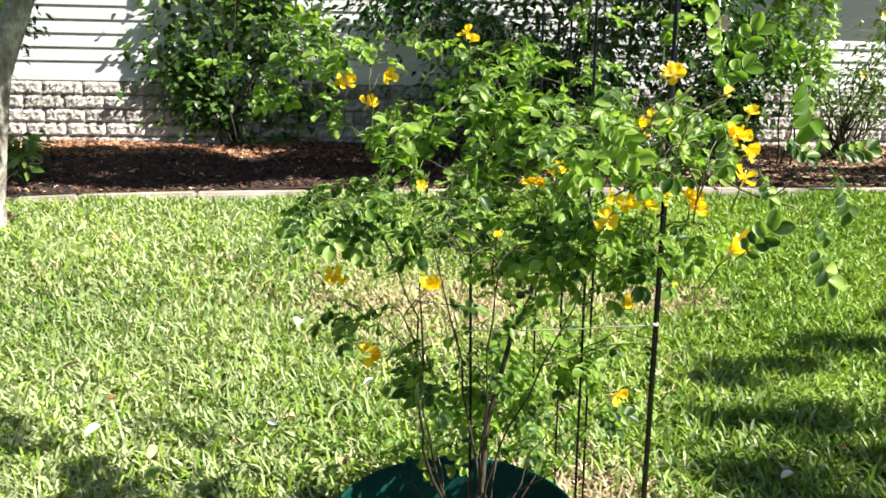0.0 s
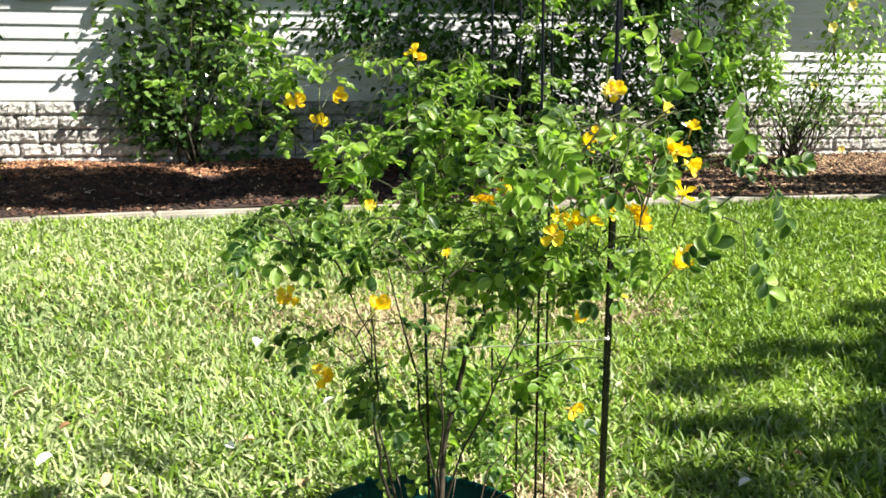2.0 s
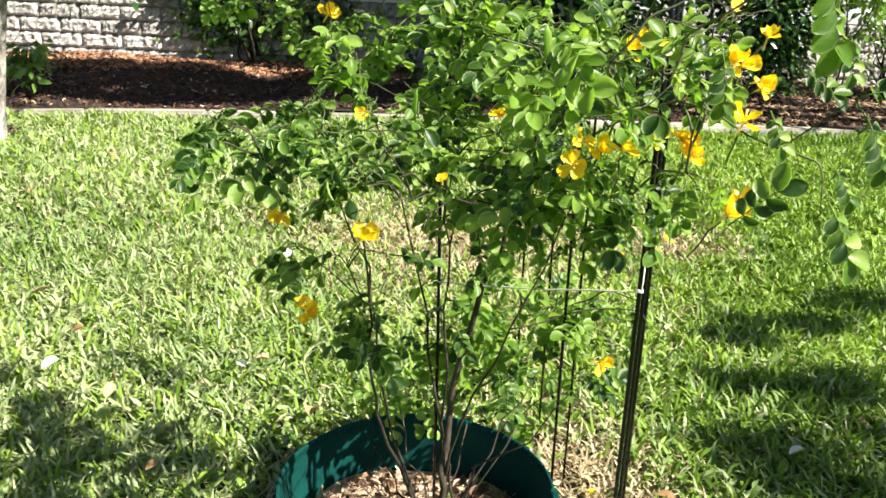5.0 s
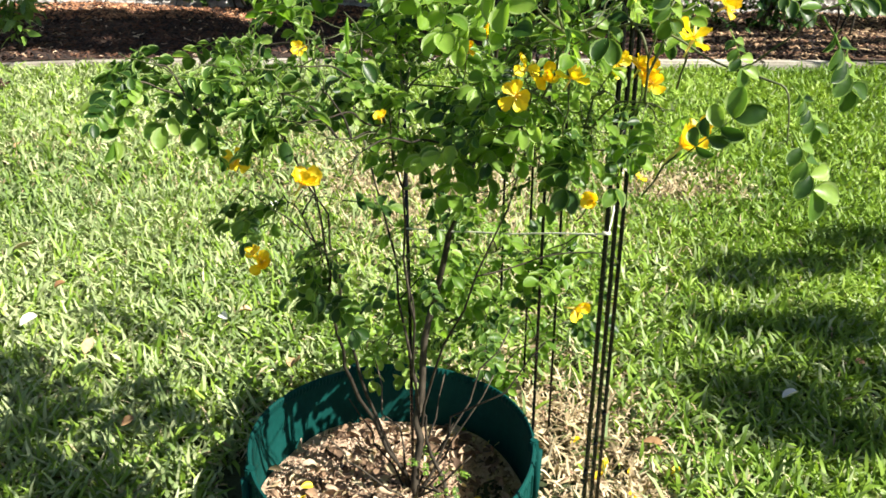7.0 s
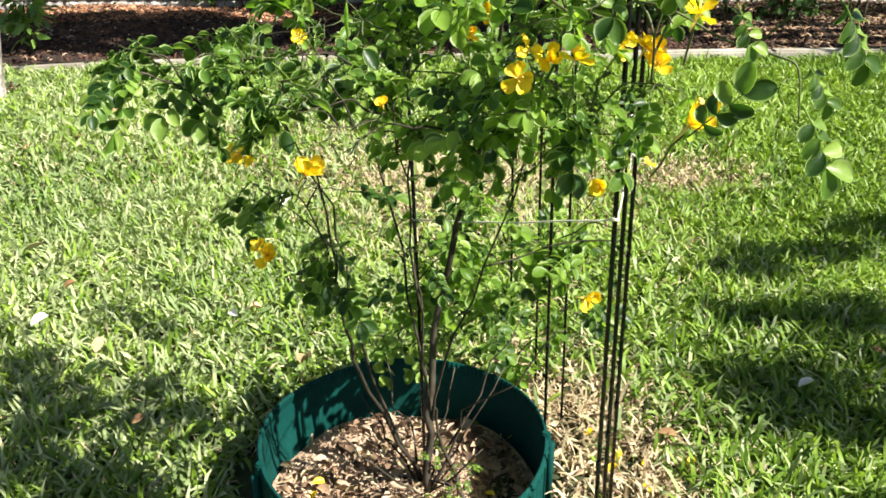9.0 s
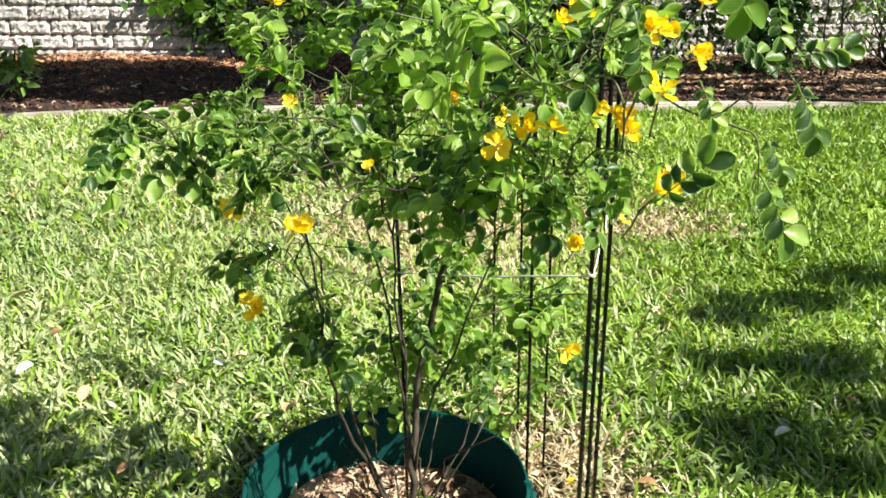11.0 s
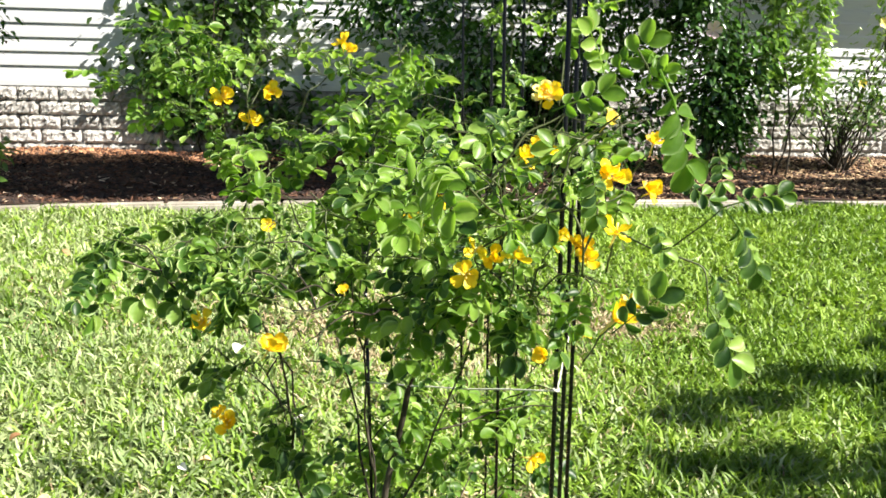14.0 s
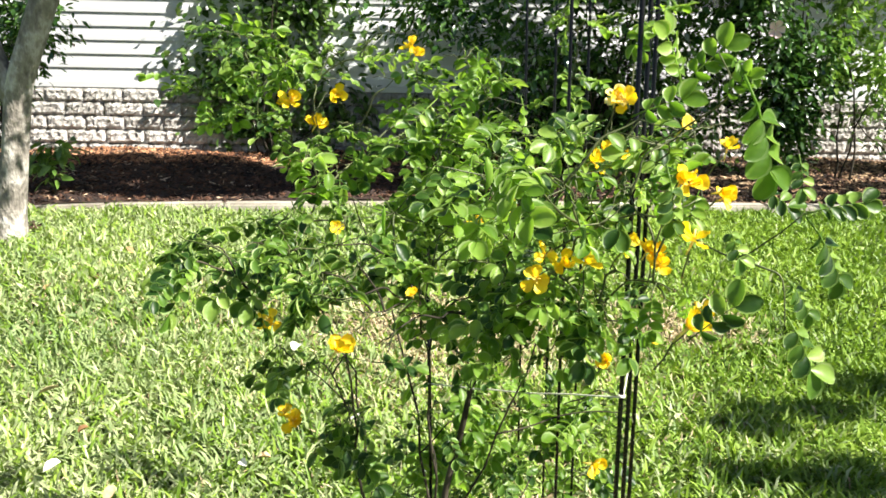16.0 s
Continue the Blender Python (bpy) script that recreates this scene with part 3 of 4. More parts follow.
for x, y, top, r in ((0.296, 0.447, 2.1, 0.0032), (0.353, 0.368, 2.1, 0.0032), (0.328, 0.066, 2.1, 0.0036), (0.400, 0.234, 2.1, 0.0032),
                     (0.353, -0.332, 2.1, 0.0040), (0.389, -0.251, 2.1, 0.0040), (0.428, -0.158, 2.1, 0.0040), (0.048, 0.076, 0.95, 0.0038)):
    stake(x, y, top, r)
string = thing("string", "white garden string tied between the stakes", "string")
sv = wavy((0.030, 0.070, 0.655), (0.333, -0.339, 0.815), 0.002, RNG, 10, (0, 0, -0.004))
part("strand", tube("strand", sv, [0.0015] * 11, M_string, 5), string)
part("strand", tube("strand", wavy((0.333, -0.339, 0.815), (0.401, -0.150, 0.86), 0.01, RNG, 5, (0, 0, -0.012)), [0.0015] * 6, M_string, 5), string)
for p in ((0.333, -0.332, 0.815), (0.403, -0.158, 0.86)):
    loop = [(p[0] + 0.0055 * math.cos(a), p[1] + 0.0055 * math.sin(a), p[2] + 0.002 * math.sin(2 * a)) for a in np.linspace(0, 6.28, 13)]
    part("knot", tube("knot", loop, [0.0017] * 13, M_string, 5), string)

# ---- the flowering shrub ----
bush = thing("flowering_shrub", "yellow-flowered shrub with round green leaflets growing in a ring", "shrub")
brng = np.random.default_rng(21)


def round_leaflet():
    """A rounded leaflet along +x, broadest past its middle, folded at the midrib with its rim turned up."""
    v, t = [], []
    for x, w in ((0.0, 0.05), (0.14, 0.40), (0.36, 0.66), (0.62, 0.74), (0.84, 0.56), (0.96, 0.28)):
        h = w / 2
        z = 0.05 * math.sin(x * 3) - 0.20 * x * x
        v += [(x, h, z + 0.20 * w), (x, h * 0.84, z + 0.09 * w), (x, 0, z), (x, -h * 0.84, z + 0.09 * w), (x, -h, z + 0.20 * w)]
    for i in range(5):
        for k in range(4):
            a = i * 5 + k
            t += [(a, a + 1, a + 6), (a, a + 6, a + 5)]
    v.append((1.0, 0, -0.18))
    t += [(25 + k, 26 + k, 30) for k in range(4)]
    return np.array(v), np.array(t)


LEAFLET = round_leaflet()
MARGIN = np.array([k in (0, 1, 6, 7) for _ in range(5) for k in range(8)] + [True, False, False, True])


def leaf_arrays(pairs, size, rng, droop=0.25):
    """A compound leaf along +x: a thin rachis with pairs of round leaflets that grow toward its end."""
    length = size * (0.5 + 0.46 * pairs)
    pts = [(length * s, 0, -droop * length * s * s) for s in np.linspace(0, 1, 4)]
    items = [tube_arrays(pts, [0.0012, 0.0011, 0.0009, 0.0006], 4)]
    for k in range(pairs):
        s = 0.32 + 0.68 * k / max(1, pairs - 1)
        root = np.array([length * s, 0, -droop * length * s * s])
        grow = size * (0.72 + 0.35 * k / max(1, pairs - 1)) * rng.uniform(0.9, 1.1)
        for side in (1, -1):
            yaw = side * rng.normal(1.22 if k < pairs - 1 else 0.6, 0.10)
            turn = turns_of(np.array([yaw]), np.array([rng.normal(0.12, 0.3)]), np.array([rng.normal(0, 0.38)]))
            items.append(scatter(LEAFLET[0], LEAFLET[1], root[None], turn, np.full((1, 3), grow)))
    v, t = join_arrays(items)
    return v, t, np.concatenate([np.zeros(len(items[0][1]), bool), np.tile(MARGIN, 2 * pairs)])


LEAF = 0.029
LEAVES = [leaf_arrays(3 + k % 3, LEAF, brng, 0.15 + 0.08 * (k % 4)) for k in range(10)]
LEAF_MESH = [big_mesh("compound_leaf", v, t, M_leaf, True, M_leaf_rim, w) for v, t, w in LEAVES]
YOUNG_MESH = [big_mesh("compound_leaf", v, t, M_leaf_young, True, M_leaf_rim, w) for v, t, w in LEAVES]
# bare twigs leaning out of the base
for end in ((-0.12, -0.16, 0.30), (0.22, 0.02, 0.33), (0.27, 0.10, 0.42), (0.10, -0.2, 0.26), (-0.04, 0.14, 0.30), (0.16, -0.14, 0.24), (0.31, -0.06, 0.46), (0.12, 0.12, 0.27), (-0.10, 0.10, 0.22)):
    part("twig", tube("twig", wavy((0.04, -0.02, 0.02), end, 0.04, brng, 6), np.linspace(0.0032, 0.0014, 7), M_stem, 5), bush)
# foliage masses: place, radius
CROWN_LEFT = [(-0.509, 0.40, 1.248, 0.05), (-0.388, 0.35, 1.325, 0.07), (-0.347, 0.30, 1.255, 0.08), (-0.276, 0.25, 1.318, 0.08), (-0.213, 0.20, 1.286, 0.07), (-0.165, 0.20, 1.337, 0.07), (-0.105, 0.15, 1.334, 0.07), (-0.048, 0.10, 1.292, 0.07), (0.008, 0.05, 1.306, 0.06), (-0.117, 0.10, 1.204, 0.06), (-0.210, 0.15, 1.221, 0.06), (-0.386, 0.30, 1.207, 0.06), (-0.275, 0.20, 1.193, 0.06), (-0.184, -0.22, 1.176, 0.04), (-0.142, -0.10, 1.157, 0.04), (-0.409, 0.35, 1.373, 0.05), (-0.070, 0.15, 1.378, 0.05)]
CROWN_TOP = [(0.056, -0.10, 1.235, 0.07), (0.084, -0.05, 1.341, 0.05), (0.126, -0.10, 1.275, 0.06), (0.017, 0.00, 1.236, 0.06), (-0.024, -0.05, 1.200, 0.06), (-0.086, -0.05, 1.169, 0.06), (0.035, -0.15, 1.153, 0.08), (-0.039, -0.27, 1.102, 0.08), (0.004, -0.20, 1.066, 0.07), (0.103, -0.30, 1.213, 0.08), (0.058, -0.70, 1.238, 0.05), (0.166, -0.20, 1.236, 0.08), (0.216, -0.30, 1.238, 0.08), (0.134, -0.62, 1.230, 0.07), (0.201, -0.50, 1.202, 0.08), (0.128, -0.20, 1.122, 0.08), (0.275, -0.40, 1.234, 0.07), (0.256, -0.60, 1.293, 0.06), (0.262, -0.50, 1.186, 0.07), (0.219, -0.57, 1.157, 0.06), (0.313, -0.50, 1.247, 0.07), (0.378, -0.45, 1.208, 0.06), (0.366, -0.45, 1.263, 0.05)]
BELT_LEFT = [(-0.291, -0.43, 1.086, 0.05), (-0.330, -0.44, 1.064, 0.025), (-0.291, -0.42, 1.026, 0.03), (-0.248, -0.41, 1.018, 0.03), (-0.249, -0.35, 1.072, 0.06), (-0.226, -0.25, 1.082, 0.06), (-0.262, -0.20, 1.075, 0.05), (-0.176, -0.40, 1.075, 0.07), (-0.136, -0.35, 1.069, 0.08), (-0.091, -0.40, 1.048, 0.08), (-0.114, -0.49, 1.028, 0.06), (-0.081, -0.45, 0.997, 0.07), (-0.038, -0.60, 1.020, 0.045), (-0.140, -0.45, 1.056, 0.05), (-0.039, -0.30, 1.045, 0.07), (-0.120, -0.25, 1.080, 0.06)]
BELT = [(0.022, -0.30, 1.025, 0.07), (0.085, -0.30, 1.061, 0.07), (0.051, -0.25, 1.077, 0.06), (0.112, -0.40, 1.008, 0.06), (0.079, -0.40, 0.974, 0.05), (0.157, -0.45, 1.015, 0.06), (0.196, -0.50, 1.063, 0.07), (0.215, -0.45, 0.979, 0.06), (0.151, -0.35, 1.063, 0.06), (0.255, -0.45, 1.012, 0.06), (0.278, -0.45, 1.062, 0.05), (0.319, -0.40, 0.966, 0.045), (0.323, -0.50, 1.059, 0.04), (0.304, -0.55, 1.166, 0.05), (0.178, -0.40, 1.110, 0.05), (-0.005, -0.35, 0.986, 0.05), (0.029, -0.30, 0.921, 0.04)]
HANGING = [(-0.274, 0.03, 0.752, 0.022), (-0.175, -0.17, 0.805, 0.03), (-0.145, -0.20, 0.695, 0.035), (-0.135, -0.18, 0.655, 0.03), (-0.130, -0.20, 0.73, 0.03), (-0.037, -0.40, 0.969, 0.035), (-0.120, -0.22, 0.830, 0.04), (-0.120, -0.17, 0.690, 0.03)]
SPARSE = [(0.072, -0.10, 0.800, 0.05), (0.028, -0.05, 0.649, 0.04), (0.174, -0.15, 0.816, 0.05), (0.115, -0.10, 0.740, 0.05), (0.390, -0.20, 0.717, 0.03)]
LOW = [(0.007, 0.34, 0.253, 0.0648), (-0.059, 0.37, 0.211, 0.0486), (0.070, 0.27, 0.252, 0.054), (0.145, 0.27, 0.324, 0.0756), (0.228, 0.27, 0.339, 0.0756), (0.319, 0.32, 0.343, 0.0648), (0.348, 0.18, 0.504, 0.054), (0.433, 0.30, 0.304, 0.0378), (0.224, 0.32, 0.212, 0.0648), (0.157, 0.37, 0.131, 0.0486), (0.299, 0.32, 0.177, 0.0486), (0.086, 0.22, 0.442, 0.054), (0.198, 0.08, 0.592, 0.054), (0.127, 0.08, 0.579, 0.0486), (0.090, 0.08, 0.644, 0.0432), (0.183, 0.08, 0.656, 0.0432), (0.365, 0.08, 0.605, 0.0486), (0.425, -0.12, 0.699, 0.0324), (0.290, 0.13, 0.583, 0.054), (0.007, 0.13, 0.502, 0.0486), (0.216, 0.34, 0.078, 0.0324)]
BACK = [(0.20, -0.05, 1.0, 0.09), (0.30, -0.10, 1.1, 0.09), (0.35, -0.15, 1.2, 0.08), (0.10, 0.0, 1.05, 0.09), (0.40, -0.20, 1.12, 0.07)]
# long drooping leaves at the outer branch ends: root, reach along x and z, pairs of leaflets
SPRAY = [(0.290, -0.79, 1.349, 0.051, -0.086, 5), (0.284, -0.75, 1.366, 0.029, -0.013, 4), (0.285, -0.75, 1.322, 0.015, 0.027, 3), (0.314, -0.55, 1.327, 0.040, 0.051, 3), (0.312, -0.55, 1.327, -0.019, 0.061, 3), (0.308, -0.50, 1.360, 0.020, -0.029, 2), (0.261, -0.68, 1.248, 0.018, -0.062, 4), (0.425, -0.64, 1.256, 0.006, -0.037, 3), (0.413, -0.69, 1.196, 0.060, 0.029, 4), (0.423, -0.68, 1.192, 0.058, -0.064, 5), (0.403, -0.68, 1.127, 0.041, -0.039, 4), (0.411, -0.69, 1.079, 0.042, -0.061, 3), (0.367, -0.60, 1.165, 0.020, -0.039, 3), (0.299, -0.69, 1.048, 0.043, 0.052, 3), (0.199, -0.75, 1.305, 0.043, 0.026, 3), (-0.249, -0.42, 1.054, -0.051, -0.046, 3), (-0.215, -0.41, 1.050, -0.040, -0.053, 3), (-0.304, -0.45, 1.084, -0.048, -0.027, 3), (0.394, -0.60, 1.214, 0.045, -0.019, 3)]
BOUGHS = [[(0.155, -0.18, 0.987), (0.104, -0.28, 1.025), (0.031, -0.31, 1.037), (-0.054, -0.34, 1.045)], [(0.118, -0.06, 0.718), (0.201, -0.10, 0.801), (0.247, -0.15, 0.869)], [(0.19, -0.36, 1.06), (0.287, -0.50, 1.155), (0.379, -0.58, 1.12), (0.413, -0.62, 1.151), (0.44, -0.64, 1.187)], [(0.379, -0.58, 1.12), (0.42, -0.60, 1.11), (0.44, -0.61, 1.097), (0.445, -0.62, 1.041)],
          [(0.24, -0.40, 1.12), (0.296, -0.45, 1.224), (0.311, -0.58, 1.278), (0.323, -0.68, 1.325), (0.298, -0.70, 1.367)]]
VINE = [(0.33, 0.22, 1.30, 0.05), (0.34, 0.22, 1.40, 0.06), (0.32, 0.18, 1.52, 0.06), (0.34, -0.25, 1.40, 0.035), (0.36, -0.22, 1.50, 0.035)]
STEMS = [[(0.05, -0.02, 0.03), (0.06, 0.0, 0.23), (0.07, 0.0, 0.43), (0.105, -0.03, 0.645), (0.143, -0.10, 0.83), (0.155, -0.18, 0.987), (0.163, -0.25, 1.12)],
         [(0.045, 0.0, 0.03), (-0.07, -0.05, 0.33), (-0.105, -0.10, 0.50), (-0.11, -0.20, 0.73), (-0.123, -0.24, 0.88)],
         [(0.04, 0.01, 0.03), (-0.055, -0.03, 0.32), (-0.085, -0.06, 0.50), (-0.12, -0.10, 0.75), (-0.2, -0.2, 0.98)],
         [(0.06, 0.0, 0.20), (0.09, -0.06, 0.40), (0.17, -0.22, 0.75), (0.22, -0.36, 1.02)],
         [(0.06, 0.0, 0.24), (0.045, -0.09, 0.45), (0.02, -0.26, 0.80), (0.0, -0.38, 1.02)],
         [(0.06, 0.0, 0.17), (0.02, 0.05, 0.50), (-0.06, 0.10, 0.85), (-0.16, 0.14, 1.10)],
         [(0.125, -0.05, 0.02), (0.105, -0.025, 0.10), (0.075, -0.005, 0.19), (0.066, 0.0, 0.26)]]
STEM_R = [0.0092, 0.0047, 0.0040, 0.0034, 0.0032, 0.0034, 0.0060]


def smooth_path(pts, k=4):
    """A soft curve through points."""
    pts = [Vector(p) for p in pts]
    out = []
    for i in range(len(pts) - 1):
        p0, p1, p2, p3 = pts[max(i - 1, 0)], pts[i], pts[i + 1], pts[min(i + 2, len(pts) - 1)]
        for j in range(k):
            s = j / k
            out.append(0.5 * (2 * p1 + (p2 - p0) * s + (2 * p0 - 5 * p1 + 4 * p2 - p3) * s * s + (3 * p1 - p0 - 3 * p2 + p3) * s ** 3))
    return out + [pts[-1]]


NODES = []
for pts, r in zip(STEMS, STEM_R):
    path = smooth_path(pts)
    for i in range(1, len(path) - 1):
        path[i] = path[i] + Vector(brng.normal(0, 0.004, 3))
    part("stem", tube("stem", path, r * np.linspace(1, 0.15, len(path)) ** 0.75, M_stem, 8), bush)
    NODES += [np.array(p) for p in path]
FLOWERS = [(-0.294, 0.015, 0.818), (-0.125, -0.37, 0.906), (-0.217, -0.22, 0.713), (0.366, -0.05, 0.531), (0.317, -0.64, 1.045), (-0.167, 0.183, 1.256), (-0.006, -0.05, 1.345), (0.367, -0.1, 0.78), (-0.265, 0.19, 1.237), (-0.214, 0.2, 1.188), (0.243, -0.4, 1.208), (0.284, -0.4, 1.213), (0.398, -0.49, 1.183), (0.159, -0.546, 1.109), (0.145, -0.225, 1.106), (0.288, -0.71, 1.172)]
MORE = [(0.182, -0.54, 1.098), (0.212, -0.54, 1.097), (0.1, -0.19, 1.067), (0.304, -0.39, 1.088), (0.318, -0.48, 1.094), (0.327, -0.48, 1.078), (0.294, -0.66, 1.222), (0.317, -0.556, 1.275), (0.247, -0.5, 1.305), (0.418, -0.19, 0.854), (-0.01, -0.46, 1.027), (-0.128, -0.3, 1.086), (0.121, -0.2, 1.069), (0.417, -0.45, 1.236)]
# directions cleared of leaves: to the sun, and roughly to the camera
SUN_DIR, TO_CAMERA = np.array(SUN_TO), np.array((0.0, -0.93, 0.36))


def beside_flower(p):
    """Whether a leaf here would cover a bloom: leaves are left out toward the camera and the sun."""
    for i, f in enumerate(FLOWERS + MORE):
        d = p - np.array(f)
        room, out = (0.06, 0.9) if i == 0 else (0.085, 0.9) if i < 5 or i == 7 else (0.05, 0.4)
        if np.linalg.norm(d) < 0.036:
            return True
        for way, reach in ((SUN_DIR, 0.25), (TO_CAMERA, out)):
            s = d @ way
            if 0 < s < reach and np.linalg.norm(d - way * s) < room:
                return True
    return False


twigs, placed, joined = [], [], []


def mass(c, r, n, size, young, lit, hang=0.25, start=None):
    """A branch to a foliage mass, its twigs, and compound leaves along them."""
    c = np.array(c)
    start = start if start is not None else sorted(NODES, key=lambda n: np.linalg.norm((n - c) * (1, 1, 0.8)) + (2 if n[2] > c[2] - 0.04 else 0))[int(brng.integers(0, 4))]
    path = [np.array(v) for v in smooth_path(wavy(start, c, 0.03, brng, 4, (0, 0, 0.015)), 4)]
    part("branch", tube("branch", path, np.linspace(0.0019, 0.0009, len(path)), M_stem if c[2] < 1 or young < 0.2 else M_twig, 5), bush)
    NODES.extend(path[2::2])
    k = max(4, n // 2)
    for j in range(k):
        d = brng.normal(size=3)
        d /= np.linalg.norm(d)
        d[2] *= 0.75
        root = path[-1 - int(brng.integers(0, 3))]
        tip = c + d * r * brng.uniform(0.6, 1.15)
        tw = wavy(root, tip, 0.05, brng, 4)
        twigs.append(tube_arrays(tw, np.linspace(0.0012, 0.0007, 5), 4))
        for _ in range(max(1, round(n / k))):
            p = tw[int(brng.integers(2, 5))] + brng.normal(0, 0.006, 3)
            out = tip - c
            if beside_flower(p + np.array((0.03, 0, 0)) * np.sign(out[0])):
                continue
            yaw = math.atan2(out[1], out[0]) + brng.normal(0, 0.7)
            placed.append((p, yaw, brng.normal(hang, 0.4), brng.normal(0, 0.5), size * brng.uniform(0.6, 1.2), young, lit))


brng = np.random.default_rng(34)
# young share: lighter shoots, also raised for sunlit groups and cut for shaded ones
for group, number, size, young, near, hang in ((BELT, 84, 0.92, 0.4, True, 0.45), (BELT_LEFT, 105, 0.84, 0.08, True, 0.5), (CROWN_TOP, 160, 0.85, 0.55, True, 0.3),
                                               (CROWN_LEFT, 110, 0.92, 0.55, False, 0.3), (BACK, 125, 0.95, 0.4, False, 0.3), (HANGING, 130, 1.0, 0.0, False, 0.7), (SPARSE, 45, 0.8, 0.3, False, 0.5), (LOW, 108, 1.05, 0.7, False, 0.35)):
    for x, y, z, r in sorted(group, key=lambda c: c[2] - c[1]):
        mass((x, y, z), r, round(number * r + 1.5), size, young, near, hang)
for x, y, z, r in ((0.04, -0.10, 0.07, 0.025), (0.10, -0.07, 0.08, 0.025), (0.06, 0.0, 0.14, 0.02), (0.13, -0.03, 0.10, 0.02)):
    mass((x, y, z), r, 6, 0.3, 0.8, False, 0.2, np.array((0.05, -0.02, 0.03)))
for x, y, z, r in VINE:
    mass((x, y, z), r, 7, 0.7, 0.6, False, 0.4, np.array((x - 0.01, y, z - 0.13)))
for pts in BOUGHS:
    path = smooth_path(pts)
    part("branch", tube("branch", path, np.linspace(0.0018, 0.0008, len(path)), M_twig, 5), bush)
for x, y, z, dx, dz, pairs in SPRAY:
    way = Vector((dx, -0.02, dz))
    up = Vector((0.1, -0.72, 0.68))
    side = up.cross(way).normalized()
    pairs = min(5, pairs + 1)
    s = 0.9 * way.length / (LEAF * (0.5 + 0.46 * pairs))
    m = Matrix((way.normalized(), side, way.cross(side).normalized())).transposed().to_4x4()
    part("compound_leaf", (YOUNG_MESH if z > 1.3 or x > 0.43 else LEAF_MESH)[pairs - 3], bush, at=Matrix.Translation((x, y, z)) @ m @ Matrix.Diagonal((s, s, s, 1)))
twig_v, twig_t = join_arrays(twigs)
tagged(part("twig_growth", big_mesh("twig_growth", twig_v, twig_t, M_twig, True), bush, "thin green twigs"), kind="stuff")
count = 0
for p, yaw, pitch, roll, size, young, lit in placed:
    k = int(brng.integers(0, len(LEAVES)))
    is_young = brng.uniform() < young
    if count < 300 and lit:
        m = Matrix.LocRotScale(Vector(p), Euler((roll, pitch, yaw)), Vector((size, size, size)))
        part("compound_leaf", (YOUNG_MESH if is_young else LEAF_MESH)[k], bush, at=m)
        count += 1
    else:
        joined.append((k, p, yaw, pitch, roll, size, is_young))
for young, material in ((False, M_leaf), (True, M_leaf_young)):
    items, rims = [], []
    for k, p, yaw, pitch, roll, size, yg in joined:
        if yg == young:
            rims.append(LEAVES[k][2])
            items.append(scatter(LEAVES[k][0], LEAVES[k][1], np.array([p]), turns_of(np.array([yaw]), np.array([pitch]), np.array([roll])), np.full((1, 3), size)))
    v, t = join_arrays(items)
    tagged(part("foliage", big_mesh("foliage", v, t, material, True, M_leaf_rim, np.concatenate(rims)), bush), kind="stuff")


def petal_mesh(name, size, material, cup=0.35):
    """One obovate petal along +x, cupped and a little crinkled."""
    v, t, n, rng = [], [], 5, np.random.default_rng(int(size * 9000))
    for i, (x, w) in enumerate(((0.0, 0.10), (0.3, 0.42), (0.62, 0.80), (0.88, 0.72), (1.0, 0.34))):
        for k in range(n):
            u = k / (n - 1) * 2 - 1
            v.append((x * size, u * w * size * 0.5, size * (cup * x * x * 0.6 + 0.22 * u * u * w + rng.normal(0, 0.065) * x)))
    for i in range(4):
        for k in range(n - 1):
            a = i * n + k
            t += [(a, a + n, a + n + 1), (a, a + n + 1, a + 1)]
    return big_mesh(name, v, t, material, True)


PETAL = [petal_mesh("petal", 0.024, M_petal), petal_mesh("petal", 0.027, M_petal), petal_mesh("petal", 0.025, M_petal_pale)]


def flower(parent, p, size, rng, pale=False, face=None):
    """Five cupped petals on a short stalk, with a small tuft of stamens."""
    turn = Vector(face if face is not None else (rng.normal(0.2, 0.5), rng.normal(-0.7, 0.4), rng.normal(0.5, 0.4))).to_track_quat("Z", "Y").to_matrix().to_4x4()
    m = Matrix.Translation(Vector(p)) @ turn @ Matrix.Diagonal((size, size, size, 1))
    st = join_arrays([tube_arrays([(0, 0, -0.022), (0, 0, 0.002)], [0.0012, 0.0022], 5)] + [tube_arrays([(0, 0, 0), (0.006 * math.cos(a), 0.006 * math.sin(a), 0.013)], [0.0009, 0.0012], 4) for a in (0.3, 1.9, 3.1, 4.8)])
    f = part("flower", big_mesh("flower", st[0], st[1], M_petal_pale, True), parent, "pale yellow flower" if pale else "bright yellow flower", None, m)
    for k in range(5):
        a = k * 2 * math.pi / 5 + rng.normal(0, 0.15)
        s = rng.uniform(0.85, 1.12)
        part("petal", PETAL[2] if pale else PETAL[int(rng.integers(0, 2))], f, "", None, Matrix.Rotation(a, 4, "Z") @ Matrix.Rotation(rng.normal(-0.45, 0.45), 4, "Y") @ Matrix.Diagonal((s, s, s, 1)))


